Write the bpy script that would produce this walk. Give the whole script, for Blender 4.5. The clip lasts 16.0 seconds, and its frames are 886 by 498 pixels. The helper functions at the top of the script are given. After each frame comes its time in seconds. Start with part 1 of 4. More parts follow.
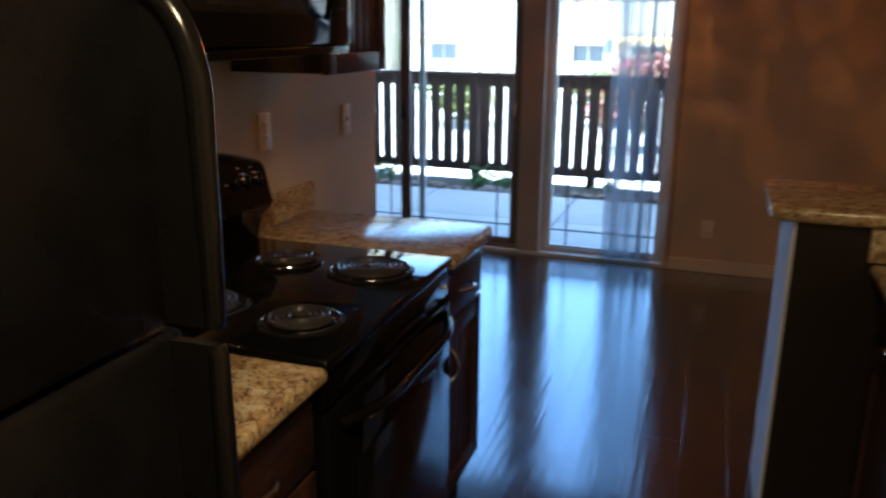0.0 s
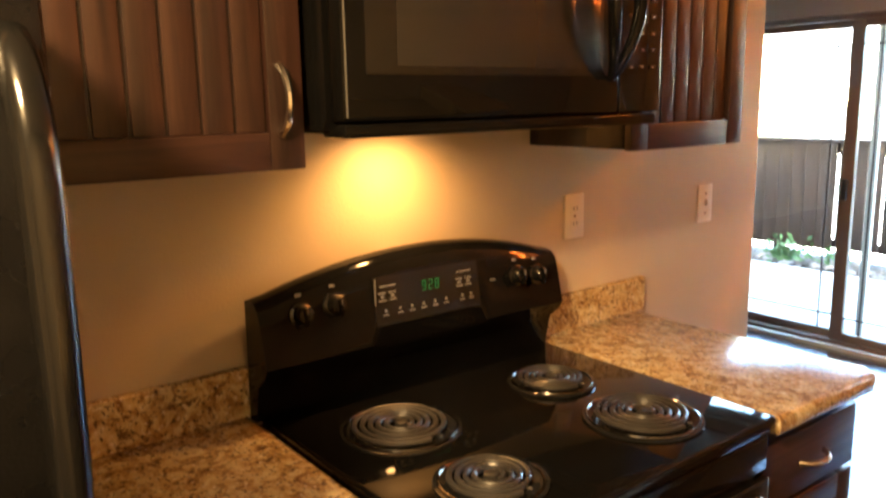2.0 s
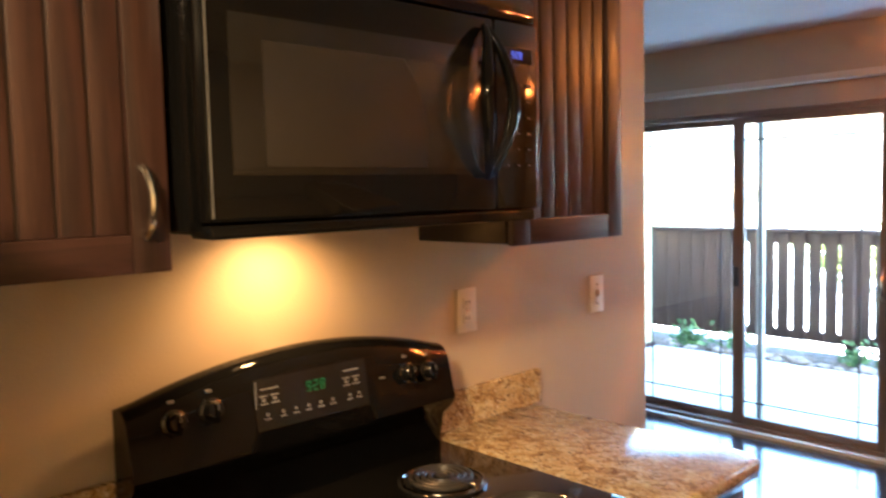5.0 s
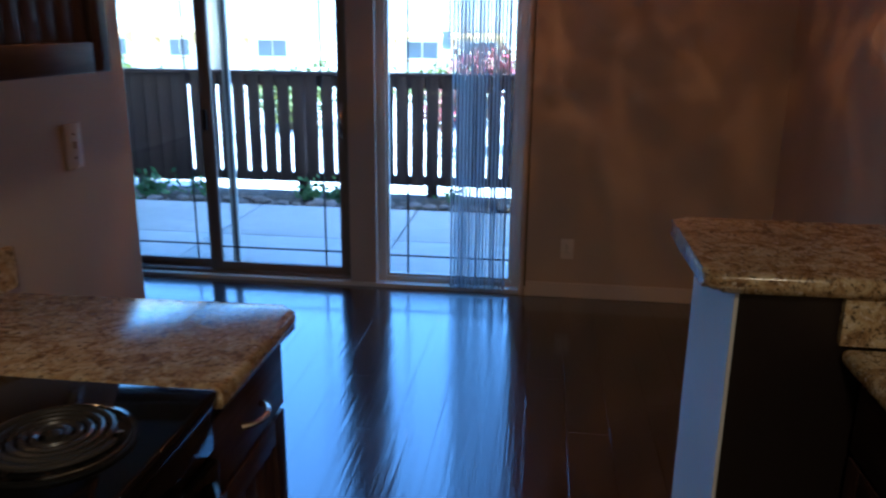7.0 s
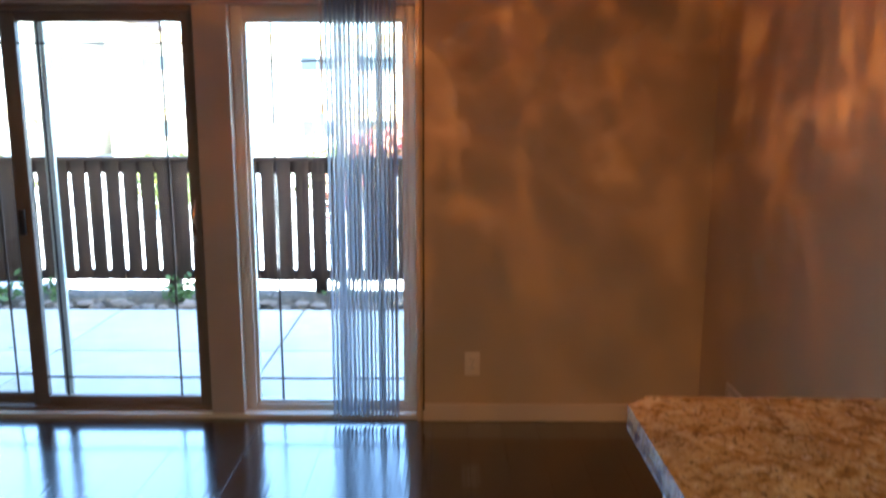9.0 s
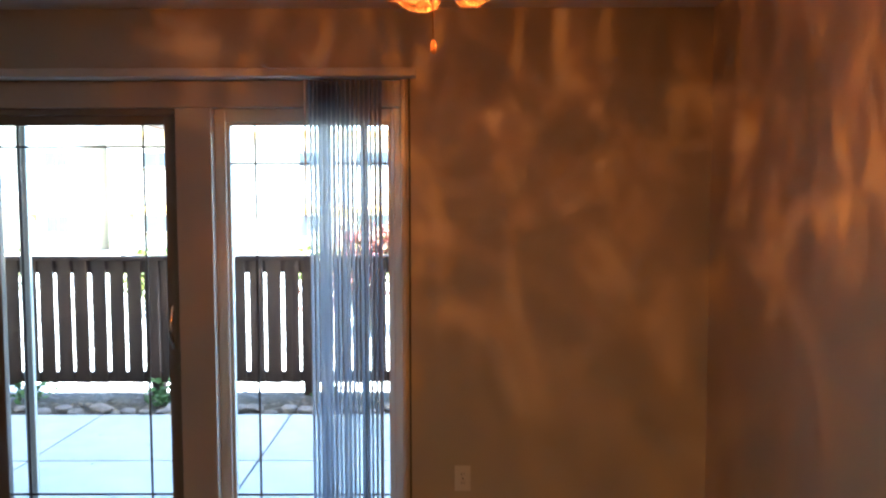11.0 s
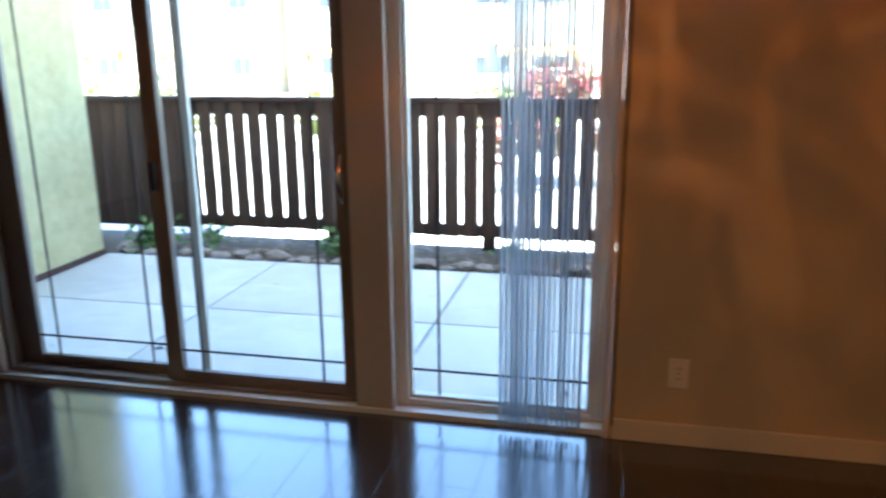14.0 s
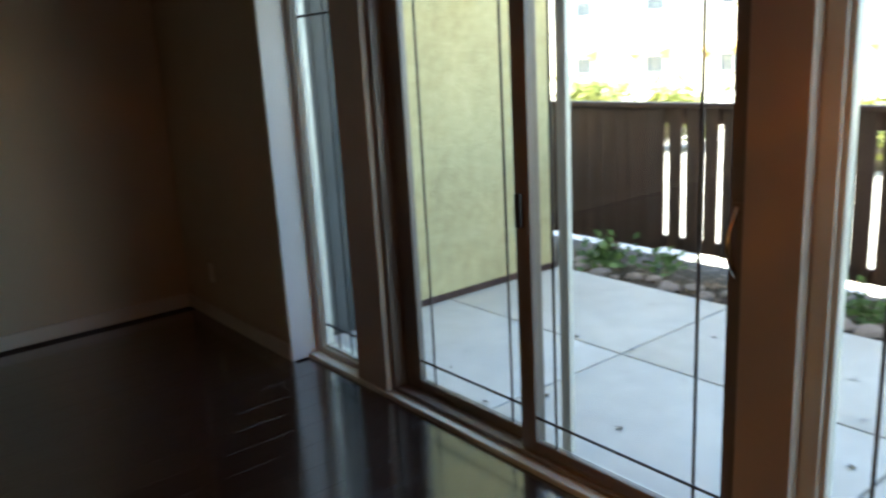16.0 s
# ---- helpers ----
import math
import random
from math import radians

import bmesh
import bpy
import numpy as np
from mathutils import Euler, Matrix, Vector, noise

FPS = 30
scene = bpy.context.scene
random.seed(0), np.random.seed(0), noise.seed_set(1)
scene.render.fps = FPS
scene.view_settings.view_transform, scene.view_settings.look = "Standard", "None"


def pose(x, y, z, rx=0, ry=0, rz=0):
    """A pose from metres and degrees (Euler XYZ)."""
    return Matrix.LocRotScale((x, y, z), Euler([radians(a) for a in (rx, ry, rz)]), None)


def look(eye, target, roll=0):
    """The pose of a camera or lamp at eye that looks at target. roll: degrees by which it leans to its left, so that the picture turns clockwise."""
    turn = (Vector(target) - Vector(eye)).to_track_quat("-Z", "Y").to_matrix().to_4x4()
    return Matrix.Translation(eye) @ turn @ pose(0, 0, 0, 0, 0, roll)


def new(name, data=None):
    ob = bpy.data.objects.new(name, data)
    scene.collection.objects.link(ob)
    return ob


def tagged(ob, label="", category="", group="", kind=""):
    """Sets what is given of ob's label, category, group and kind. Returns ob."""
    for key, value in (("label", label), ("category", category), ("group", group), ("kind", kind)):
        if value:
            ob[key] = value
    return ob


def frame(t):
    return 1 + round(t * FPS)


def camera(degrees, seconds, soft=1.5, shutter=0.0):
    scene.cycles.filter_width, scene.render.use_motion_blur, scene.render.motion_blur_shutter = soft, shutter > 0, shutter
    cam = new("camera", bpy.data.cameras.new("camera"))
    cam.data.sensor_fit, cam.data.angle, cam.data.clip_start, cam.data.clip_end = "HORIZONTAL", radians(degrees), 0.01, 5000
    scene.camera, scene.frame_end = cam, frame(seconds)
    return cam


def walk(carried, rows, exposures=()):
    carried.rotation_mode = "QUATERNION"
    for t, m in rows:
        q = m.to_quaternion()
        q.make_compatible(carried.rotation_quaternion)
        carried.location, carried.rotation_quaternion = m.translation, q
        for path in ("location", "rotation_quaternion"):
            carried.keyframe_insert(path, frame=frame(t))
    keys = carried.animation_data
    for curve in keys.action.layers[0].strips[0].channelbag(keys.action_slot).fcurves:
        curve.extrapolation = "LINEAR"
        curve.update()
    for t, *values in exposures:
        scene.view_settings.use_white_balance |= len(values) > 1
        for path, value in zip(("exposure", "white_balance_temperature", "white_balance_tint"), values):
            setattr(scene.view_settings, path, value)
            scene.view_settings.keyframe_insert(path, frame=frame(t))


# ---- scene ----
cam = camera(58.9, 16.0, soft=2.3, shutter=0.5)
PATH = [
    (0, (0.016, 0.191, 1.532), (-0.608, 2.012, 0.991), 0.4),
    (0.5, (0.038, 0.396, 1.508), (-0.88, 2.077, 0.931), -1.0),
    (1, (0.044, 0.627, 1.489), (-1.168, 2.105, 0.902), -1.2),
    (1.5, (0.071, 0.787, 1.507), (-1.395, 2.04, 0.977), -0.6),
    (2, (0.089, 0.831, 1.523), (-1.469, 2.027, 1.147), -1.0),
    (2.5, (0.114, 0.842, 1.536), (-1.479, 2.026, 1.297), -1.4),
    (3, (0.139, 0.841, 1.546), (-1.468, 2.026, 1.447), -1.7),
    (3.2, (0.147, 0.84, 1.552), (-1.463, 2.026, 1.509), -1.8),
    (5.3, (0.116, 0.896, 1.531), (-1.223, 2.367, 1.317), -0.9),
    (5.5, (0.087, 0.882, 1.545), (-1.115, 2.459, 1.28), 0.0),
    (6, (-0.018, 0.919, 1.529), (-0.826, 2.717, 1.194), 0.5),
    (6.5, (-0.114, 0.948, 1.513), (-0.565, 2.845, 1.068), 0.7),
    (7, (-0.126, 1.06, 1.497), (-0.367, 2.969, 0.953), 0.6),
    (7.5, (-0.103, 1.248, 1.487), (-0.254, 3.158, 0.913), 0.2),
    (8, (-0.096, 1.444, 1.474), (-0.196, 3.347, 0.867), 0.3),
    (8.5, (-0.108, 1.666, 1.491), (-0.144, 3.591, 0.947), -0.3),
    (9, (-0.089, 1.806, 1.509), (-0.098, 3.773, 1.149), 0.1),
    (9.5, (-0.038, 1.922, 1.526), (-0.082, 3.914, 1.351), 0.5),
    (9.7, (-0.033, 1.942, 1.531), (-0.094, 3.938, 1.422), 0.3),
    (12, (-0.046, 1.951, 1.553), (-0.005, 3.938, 1.334), -0.7),
    (12.5, (-0.01, 2.078, 1.508), (0.028, 4.034, 1.093), -0.9),
    (13, (-0.051, 2.255, 1.48), (-0.018, 4.189, 0.97), -1.0),
    (13.5, (-0.129, 2.408, 1.473), (-0.275, 4.333, 0.95), -0.8),
    (14, (-0.218, 2.596, 1.489), (-0.644, 4.482, 0.977), -0.6),
    (14.5, (-0.214, 2.791, 1.49), (-0.928, 4.585, 0.97), -1.6),
    (15, (-0.24, 3.02, 1.512), (-1.182, 4.709, 1.001), -2.6),
    (15.5, (-0.229, 3.228, 1.495), (-1.439, 4.751, 1.029), -2.6),
    (16, (-0.167, 3.613, 1.502), (-1.692, 4.814, 1.02), -3.2),
]
EXPOSURES = [
    (0.0, 3.2, 4900, 10), (0.5, 3.75, 5300, 10), (1.0, 4.6, 5800, 10), (1.5, 5.4, 6300, 10), (3.0, 5.7, 5800, 10), (5.3, 5.5, 5000, 10),
    (5.5, 5.35, 4600, 10), (6.0, 3.1, 4500, 10), (6.5, 2.75, 4150, 10), (7.0, 2.95, 4200, 10), (7.5, 3.4, 4450, 10), (8.0, 3.75, 4800, 10), (8.5, 4.0, 5150, 10),
    (9.0, 4.25, 5500, 10), (9.5, 4.1, 5600, 10), (12.0, 4.1, 5700, 10), (13.0, 4.75, 5900, 10), (13.5, 4.4, 5800, 10), (14.0, 3.8, 5700, 10), (14.5, 3.2, 6300, 10), (15.0, 3.05, 6700, 10), (16.0, 3.35, 7000, 10),
]
walk(cam, [(t, look(eye, target, roll)) for t, eye, target, roll in PATH], EXPOSURES)

# ---- light ----
world = bpy.data.worlds.new("sky")
scene.world = world
world.use_nodes = True
wn = world.node_tree
sky = wn.nodes.new("ShaderNodeTexSky")
sky.sky_type = 'NISHITA'
sky.sun_disc = False
SUN_EL, SUN_AZ = radians(75), radians(196)
sky.sun_elevation, sky.sun_rotation = SUN_EL, SUN_AZ
wn.nodes["Background"].inputs["Strength"].default_value = 0.145
wn.links.new(sky.outputs[0], wn.nodes["Background"].inputs["Color"])
sun = new("sun", bpy.data.lights.new("sun", 'SUN'))
sun.data.energy, sun.data.angle, sun.data.color = 5.0, radians(0.5), (1.0, 0.95, 0.87)
way = Vector((math.sin(SUN_AZ) * math.cos(SUN_EL), math.cos(SUN_AZ) * math.cos(SUN_EL), math.sin(SUN_EL)))
sun.matrix_world = look(way * 30, (0, 0, 0))

MW_LAMP, FAN_BULB, KITCHEN_FILL = 0.078, 4.2, 3.3
WARM = (1.0, 0.52, 0.17)

# plan
WX, EX, NY, CEIL = -1.32, 1.13, 5.415, 2.375   # kitchen west wall, east wall, north wall, ceiling
LX, SY, YS = -5.05, -1.6, -1.6                  # living room west wall, south walls
OUT = 5.60                                      # outer face of the north wall
GZ = -0.05                                      # patio level


# ---- materials ----
def mat(name, color=(0.5, 0.5, 0.5), rough=0.5, metal=0.0, **kw):
    m = bpy.data.materials.new(name)
    m.use_nodes = True
    b = m.node_tree.nodes["Principled BSDF"]
    b.inputs["Base Color"].default_value = (*color, 1)
    b.inputs["Roughness"].default_value = rough
    b.inputs["Metallic"].default_value = metal
    for k, v in kw.items():
        b.inputs[k.replace("_", " ")].default_value = v
    return m


class Nodes:
    """Small helper round a material's node tree."""

    def __init__(self, m):
        self.t = m.node_tree
        self.b = self.t.nodes["Principled BSDF"]

    def add(self, kind, **props):
        n = self.t.nodes.new(kind)
        for k, v in props.items():
            n.inputs[k.replace("_", " ")].default_value = v
        return n

    def link(self, a, b):
        self.t.links.new(a, b)

    def coords(self, scale=(1, 1, 1), rot=(0, 0, 0)):
        g = self.add("ShaderNodeNewGeometry")
        mp = self.add("ShaderNodeMapping", Scale=scale, Rotation=rot)
        self.link(g.outputs["Position"], mp.inputs["Vector"])
        return mp.outputs[0]

    def noise(self, vec, scale, detail=4, rough=0.55, distort=0.0):
        n = self.add("ShaderNodeTexNoise", Scale=scale, Detail=detail, Roughness=rough, Distortion=distort)
        self.link(vec, n.inputs["Vector"])
        return n.outputs["Fac"]

    def ramp(self, fac, *stops):
        r = self.add("ShaderNodeValToRGB")
        e = r.color_ramp.elements
        while len(e) < len(stops):
            e.new(0.5)
        for el, (p, c) in zip(e, stops):
            el.position, el.color = p, (*c, 1) if len(c) == 3 else c
        self.link(fac, r.inputs[0])
        return r.outputs[0]

    def mix(self, fac, a, b, mode='MIX'):
        n = self.t.nodes.new("ShaderNodeMix")
        n.data_type, n.blend_type = 'RGBA', mode
        for sock, v in ((n.inputs[0], fac), (n.inputs[6], a), (n.inputs[7], b)):
            if isinstance(v, (int, float)):
                sock.default_value = v
            elif isinstance(v, tuple):
                sock.default_value = (*v, 1)
            else:
                self.link(v, sock)
        return n.outputs[2]

    def math(self, op, a, b=0.0):
        n = self.t.nodes.new("ShaderNodeMath")
        n.operation = op
        for s, v in ((n.inputs[0], a), (n.inputs[1], b)):
            if isinstance(v, (int, float)):
                s.default_value = v
            else:
                self.link(v, s)
        return n.outputs[0]

    def color(self, c):
        self.link(c, self.b.inputs["Base Color"])

    def rough(self, r):
        self.link(r, self.b.inputs["Roughness"])

    def bump(self, h, strength=0.3, dist=0.01):
        n = self.add("ShaderNodeBump", Strength=strength, Distance=dist)
        self.link(h, n.inputs["Height"])
        self.link(n.outputs[0], self.b.inputs["Normal"])


def paint(name, c, rough=0.6, bump=0.25):
    m = mat(name, c, rough)
    n = Nodes(m)
    v = n.coords()
    big = n.noise(v, 1.3, 3)
    d = tuple(x * 0.9 for x in c)
    n.color(n.mix(n.ramp(big, (0.35, (0, 0, 0)), (0.7, (1, 1, 1))), c, d))
    n.bump(n.noise(v, 160, 3), bump, 0.002)
    n.rough(n.ramp(n.noise(v, 5), (0.3, (rough - 0.06,) * 3), (0.7, (rough + 0.06,) * 3)))
    return m


M_WALL = paint("wall paint", (0.51, 0.42, 0.295), 0.5, 0.35)
M_CEIL = paint("ceiling paint", (0.72, 0.70, 0.66), 0.85, 0.6)
M_TRIM = paint("trim paint", (0.62, 0.56, 0.47), 0.4, 0.08)
M_POST = paint("post paint", (0.50, 0.43, 0.35), 0.45, 0.1)
M_WHITE = paint("white paint", (0.76, 0.75, 0.72), 0.4, 0.08)
M_PLATE = mat("outlet plastic", (0.72, 0.66, 0.55), 0.3)
M_SLOT = mat("dark slot", (0.03, 0.03, 0.03), 0.6)


def granite():
    m = mat("granite", rough=0.13)
    n = Nodes(m)
    v = n.coords()
    cloud = n.noise(v, 22, 6, 0.68, 1.2)
    base = n.ramp(cloud, (0.34, (0.20, 0.115, 0.05)), (0.46, (0.40, 0.275, 0.12)), (0.56, (0.53, 0.42, 0.22)), (0.70, (0.63, 0.56, 0.39)))
    base = n.mix(n.ramp(n.noise(v, 38, 5, 0.72, 1.6), (0.545, (0, 0, 0)), (0.63, (.9, .9, .9))), base, (0.10, 0.06, 0.038))
    base = n.mix(n.ramp(n.noise(v, 120, 3, 0.6), (0.57, (0, 0, 0)), (0.64, (.85, .85, .85))), base, (0.05, 0.038, 0.032))
    base = n.mix(n.ramp(n.noise(v, 95, 3), (0.60, (0, 0, 0)), (0.68, (.8, .8, .8))), base, (0.70, 0.62, 0.47))
    n.color(base)
    n.rough(n.ramp(n.noise(v, 40), (0.3, (0.14,) * 3), (0.7, (0.24,) * 3)))
    n.bump(n.noise(v, 9), 0.05, 0.01)
    return m


M_GRANITE = granite()


def wood(name, dark, light, axis, rough=0.35, scale=1.0, vary=0.0, relief=0.15):
    """Wood with the grain along axis 0..2."""
    m = mat(name, dark, rough)
    n = Nodes(m)
    s = [18 * scale] * 3
    s[axis] = 1.2 * scale
    v = n.coords(tuple(s))
    info = n.add("ShaderNodeObjectInfo")
    off = n.add("ShaderNodeVectorMath")
    off.operation = 'ADD'
    n.link(v, off.inputs[0])
    mul = n.math('MULTIPLY', info.outputs["Random"], 37.0)
    n.link(mul, off.inputs[1])
    g = n.noise(off.outputs[0], 1.6, 6, 0.62, 1.2)
    c = n.ramp(g, (0.32, dark), (0.62, light))
    if vary:
        c = n.mix(n.math('MULTIPLY', info.outputs["Random"], vary), c, tuple(x * 0.35 for x in dark))
    n.color(c)
    n.rough(n.ramp(g, (0.3, (rough + 0.08,) * 3), (0.7, (rough - 0.05,) * 3)))
    n.bump(g, relief, 0.004)
    return m


M_CHERRY = wood("cherry cabinet wood", (0.013, 0.006, 0.0048), (0.046, 0.020, 0.014), 2, 0.38)
M_CHERRY_H = wood("cherry rail wood", (0.013, 0.006, 0.0048), (0.046, 0.020, 0.014), 1, 0.38)
M_CABIN = mat("cabinet side", (0.012, 0.008, 0.007), 0.35)
M_FENCE = wood("fence wood", (0.042, 0.021, 0.018), (0.085, 0.044, 0.037), 2, 0.75, 0.7, 0.35, 0.5)


def plank_mat():
    m = mat("floor plank", (0.02, 0.013, 0.011), 0.2, Specular_IOR_Level=0.6, Coat_Weight=1.0, Coat_Roughness=0.11, Coat_IOR=1.7)
    n = Nodes(m)
    info = n.add("ShaderNodeObjectInfo")
    v = n.coords((22, 1.4, 1))
    add = n.add("ShaderNodeVectorMath")
    add.operation = 'ADD'
    n.link(v, add.inputs[0])
    n.link(n.math('MULTIPLY', info.outputs["Random"], 53.0), add.inputs[1])
    g = n.noise(add.outputs[0], 1.5, 5, 0.6, 0.8)
    c = n.ramp(g, (0.3, (0.009, 0.0055, 0.005)), (0.7, (0.024, 0.014, 0.011)))
    n.color(n.mix(n.math('MULTIPLY', info.outputs["Random"], 0.5), c, (0.012, 0.008, 0.007)))
    n.rough(n.ramp(n.noise(n.coords(), 3.0, 5), (0.3, (0.13,) * 3), (0.7, (0.22,) * 3)))
    # hand-scraped ripples along the boards
    wv = n.noise(n.coords((60, 1.6, 1)), 1.0, 3, 0.5, 0.4)
    n.bump(n.math('ADD', wv, n.math('MULTIPLY', g, 0.35)), 0.17, 0.004)
    n.link(n.b.inputs["Normal"].links[0].from_socket, n.b.inputs["Coat Normal"])
    return m


M_PLANK = plank_mat()
M_UNDER = mat("subfloor", (0.012, 0.009, 0.008), 0.7)


def gloss_black(name, rough, grain=0.0, c=(0.006, 0.006, 0.006)):
    m = mat(name, c, rough)
    n = Nodes(m)
    v = n.coords()
    n.rough(n.ramp(n.noise(v, 12, 5), (0.35, (rough * 0.7,) * 3), (0.7, (rough * 1.35,) * 3)))
    if grain:
        n.bump(n.noise(v, 260, 2), grain, 0.002)
    else:
        n.bump(n.noise(v, 4, 2), 0.02, 0.01)
    return m


M_BLACK = gloss_black("black enamel", 0.055, 0, (0.004, 0.004, 0.004))
M_BLACK.node_tree.nodes["Principled BSDF"].inputs["Specular IOR Level"].default_value = 0.18
M_BLACKP = gloss_black("black plastic", 0.22, 0, (0.005, 0.005, 0.005))
M_FRIDGE = gloss_black("pebbled black steel", 0.3, 0.25, (0.005, 0.005, 0.0055))
M_FRSIDE = gloss_black("black cabinet steel", 0.4, 0.3, (0.012, 0.012, 0.012))
M_MWGLASS = gloss_black("microwave window", 0.2, 0, (0.022, 0.019, 0.016))
M_MWRIM = gloss_black("microwave window border", 0.12, 0, (0.010, 0.009, 0.008))
M_PANEL = gloss_black("control panel glass", 0.1)
M_CHROME = mat("brushed nickel", (0.62, 0.58, 0.52), 0.22, 1.0)
M_PAN = mat("drip pan enamel", (0.012, 0.012, 0.012), 0.08, Specular_IOR_Level=0.3)
M_RIM = mat("drip pan chrome rim", (0.22, 0.21, 0.20), 0.12, 1.0)
M_COIL = gloss_black("heating coil", 0.38, 0.2, (0.028, 0.026, 0.025))
M_MARK = mat("grey print", (0.15, 0.147, 0.14), 0.4)
M_BRASS = mat("aged bronze", (0.16, 0.09, 0.05), 0.35, 1.0)
M_FRAMEDK = paint("bronze door frame", (0.21, 0.175, 0.145), 0.35, 0.05)
M_FRAMELT = paint("vinyl window frame", (0.66, 0.66, 0.58), 0.35, 0.05)
M_BAR = mat("muntin bar", (0.05, 0.045, 0.04), 0.4)
M_RUBBER = mat("dark latch", (0.02, 0.02, 0.02), 0.45)
M_FOB = mat("fob wood", (0.55, 0.28, 0.1), 0.4)
M_GREYDOOR = paint("grey door paint", (0.055, 0.062, 0.062), 0.85, 0.2)


def emit(name, c, s):
    m = mat(name, c, 0.4)
    b = m.node_tree.nodes["Principled BSDF"]
    b.inputs["Emission Color"].default_value = (*c, 1)
    b.inputs["Emission Strength"].default_value = s
    return m


M_LENS = emit("lamp lens", WARM, 0.25)
M_BULB = emit("lamp bulb", (1.0, 0.6, 0.28), 4)
M_LED = emit("green digits", (0.1, 1.0, 0.15), 0.0022)
M_LED.node_tree.nodes["Principled BSDF"].inputs["Base Color"].default_value = (0.004, 0.01, 0.004, 1)
M_LEDB = emit("blue digits", (0.12, 0.25, 1.0), 0.006)


def glass_mat():
    m = bpy.data.materials.new("window glass")
    m.use_nodes = True
    t = m.node_tree
    t.nodes.remove(t.nodes["Principled BSDF"])
    tr = t.nodes.new("ShaderNodeBsdfTransparent")
    tr.inputs[0].default_value = (0.90, 0.95, 0.93, 1)
    gl = t.nodes.new("ShaderNodeBsdfGlossy")
    gl.inputs["Roughness"].default_value = 0.01
    lw = t.nodes.new("ShaderNodeLayerWeight")
    lw.inputs[0].default_value = 0.5
    pw = t.nodes.new("ShaderNodeMath")
    pw.operation = 'POWER'
    t.links.new(lw.outputs["Facing"], pw.inputs[0])
    pw.inputs[1].default_value = 4.0
    fr = t.nodes.new("ShaderNodeMath")
    fr.operation = 'MULTIPLY_ADD'
    t.links.new(pw.outputs[0], fr.inputs[0])
    fr.inputs[1].default_value, fr.inputs[2].default_value = 0.45, 0.04
    mx = t.nodes.new("ShaderNodeMixShader")
    t.links.new(fr.outputs[0], mx.inputs[0])
    t.links.new(tr.outputs[0], mx.inputs[1])
    t.links.new(gl.outputs[0], mx.inputs[2])
    t.links.new(mx.outputs[0], t.nodes["Material Output"].inputs[0])
    return m


M_GLASS = glass_mat()


def shade_mat():
    """Amber glass; streaks painted in its colour stand in for caustics on the walls."""
    m = bpy.data.materials.new("streak-painted shade glass")
    m.use_nodes = True
    t = m.node_tree
    n = Nodes(m)
    tc = t.nodes.new("ShaderNodeTexCoord")
    mp = n.add("ShaderNodeMapping", Scale=(28, 28, 9))
    n.link(tc.outputs["Object"], mp.inputs[0])
    f = n.noise(mp.outputs[0], 1.0, 2, 0.5, 2.6)
    col = n.ramp(f, (0.42, (0.11, 0.06, 0.028)), (0.475, (0.22, 0.13, 0.06)), (0.50, (0.85, 0.68, 0.46)), (0.525, (0.24, 0.14, 0.07)), (0.60, (0.09, 0.05, 0.024)), (0.68, (0.30, 0.19, 0.1)))
    tr = t.nodes.new("ShaderNodeBsdfTransparent")
    n.link(col, tr.inputs[0])
    mx = t.nodes.new("ShaderNodeMixShader")
    mx.inputs[0].default_value = 0.93
    n.b.inputs["Base Color"].default_value = (0.8, 0.66, 0.48, 1)
    n.b.inputs["Roughness"].default_value = 0.25
    n.link(n.b.outputs[0], mx.inputs[1])
    n.link(tr.outputs[0], mx.inputs[2])
    n.link(mx.outputs[0], t.nodes["Material Output"].inputs[0])
    return m


M_SHADE = shade_mat()


def blind_mat(name, face, through_light, share):
    """Thin plastic that lets part of the light through."""
    m = mat(name, face, 0.45)
    t = m.node_tree
    n = Nodes(m)
    tl = t.nodes.new("ShaderNodeBsdfTranslucent")
    tl.inputs[0].default_value = (*through_light, 1)
    mx = t.nodes.new("ShaderNodeMixShader")
    mx.inputs[0].default_value = share
    n.link(n.b.outputs[0], mx.inputs[1])
    n.link(tl.outputs[0], mx.inputs[2])
    n.link(mx.outputs[0], t.nodes["Material Output"].inputs[0])
    return m


M_BLIND = blind_mat("blind vinyl", (0.50, 0.52, 0.55), (0.52, 0.56, 0.62), 0.48)
M_TAG = blind_mat("milky tag plastic", (0.8, 0.8, 0.8), (0.9, 0.9, 0.9), 0.92)


def rough_ground(name, a, b, scale, bump, rough=0.85, dist=0.02):
    m = mat(name, a, rough)
    n = Nodes(m)
    v = n.coords()
    f = n.mix(0.45, n.noise(v, scale, 6, 0.65), n.noise(v, scale * 0.12, 4))
    n.color(n.ramp(f, (0.35, a), (0.65, b)))
    n.bump(n.noise(v, scale * 2.2, 5, 0.7), bump, dist)
    return m


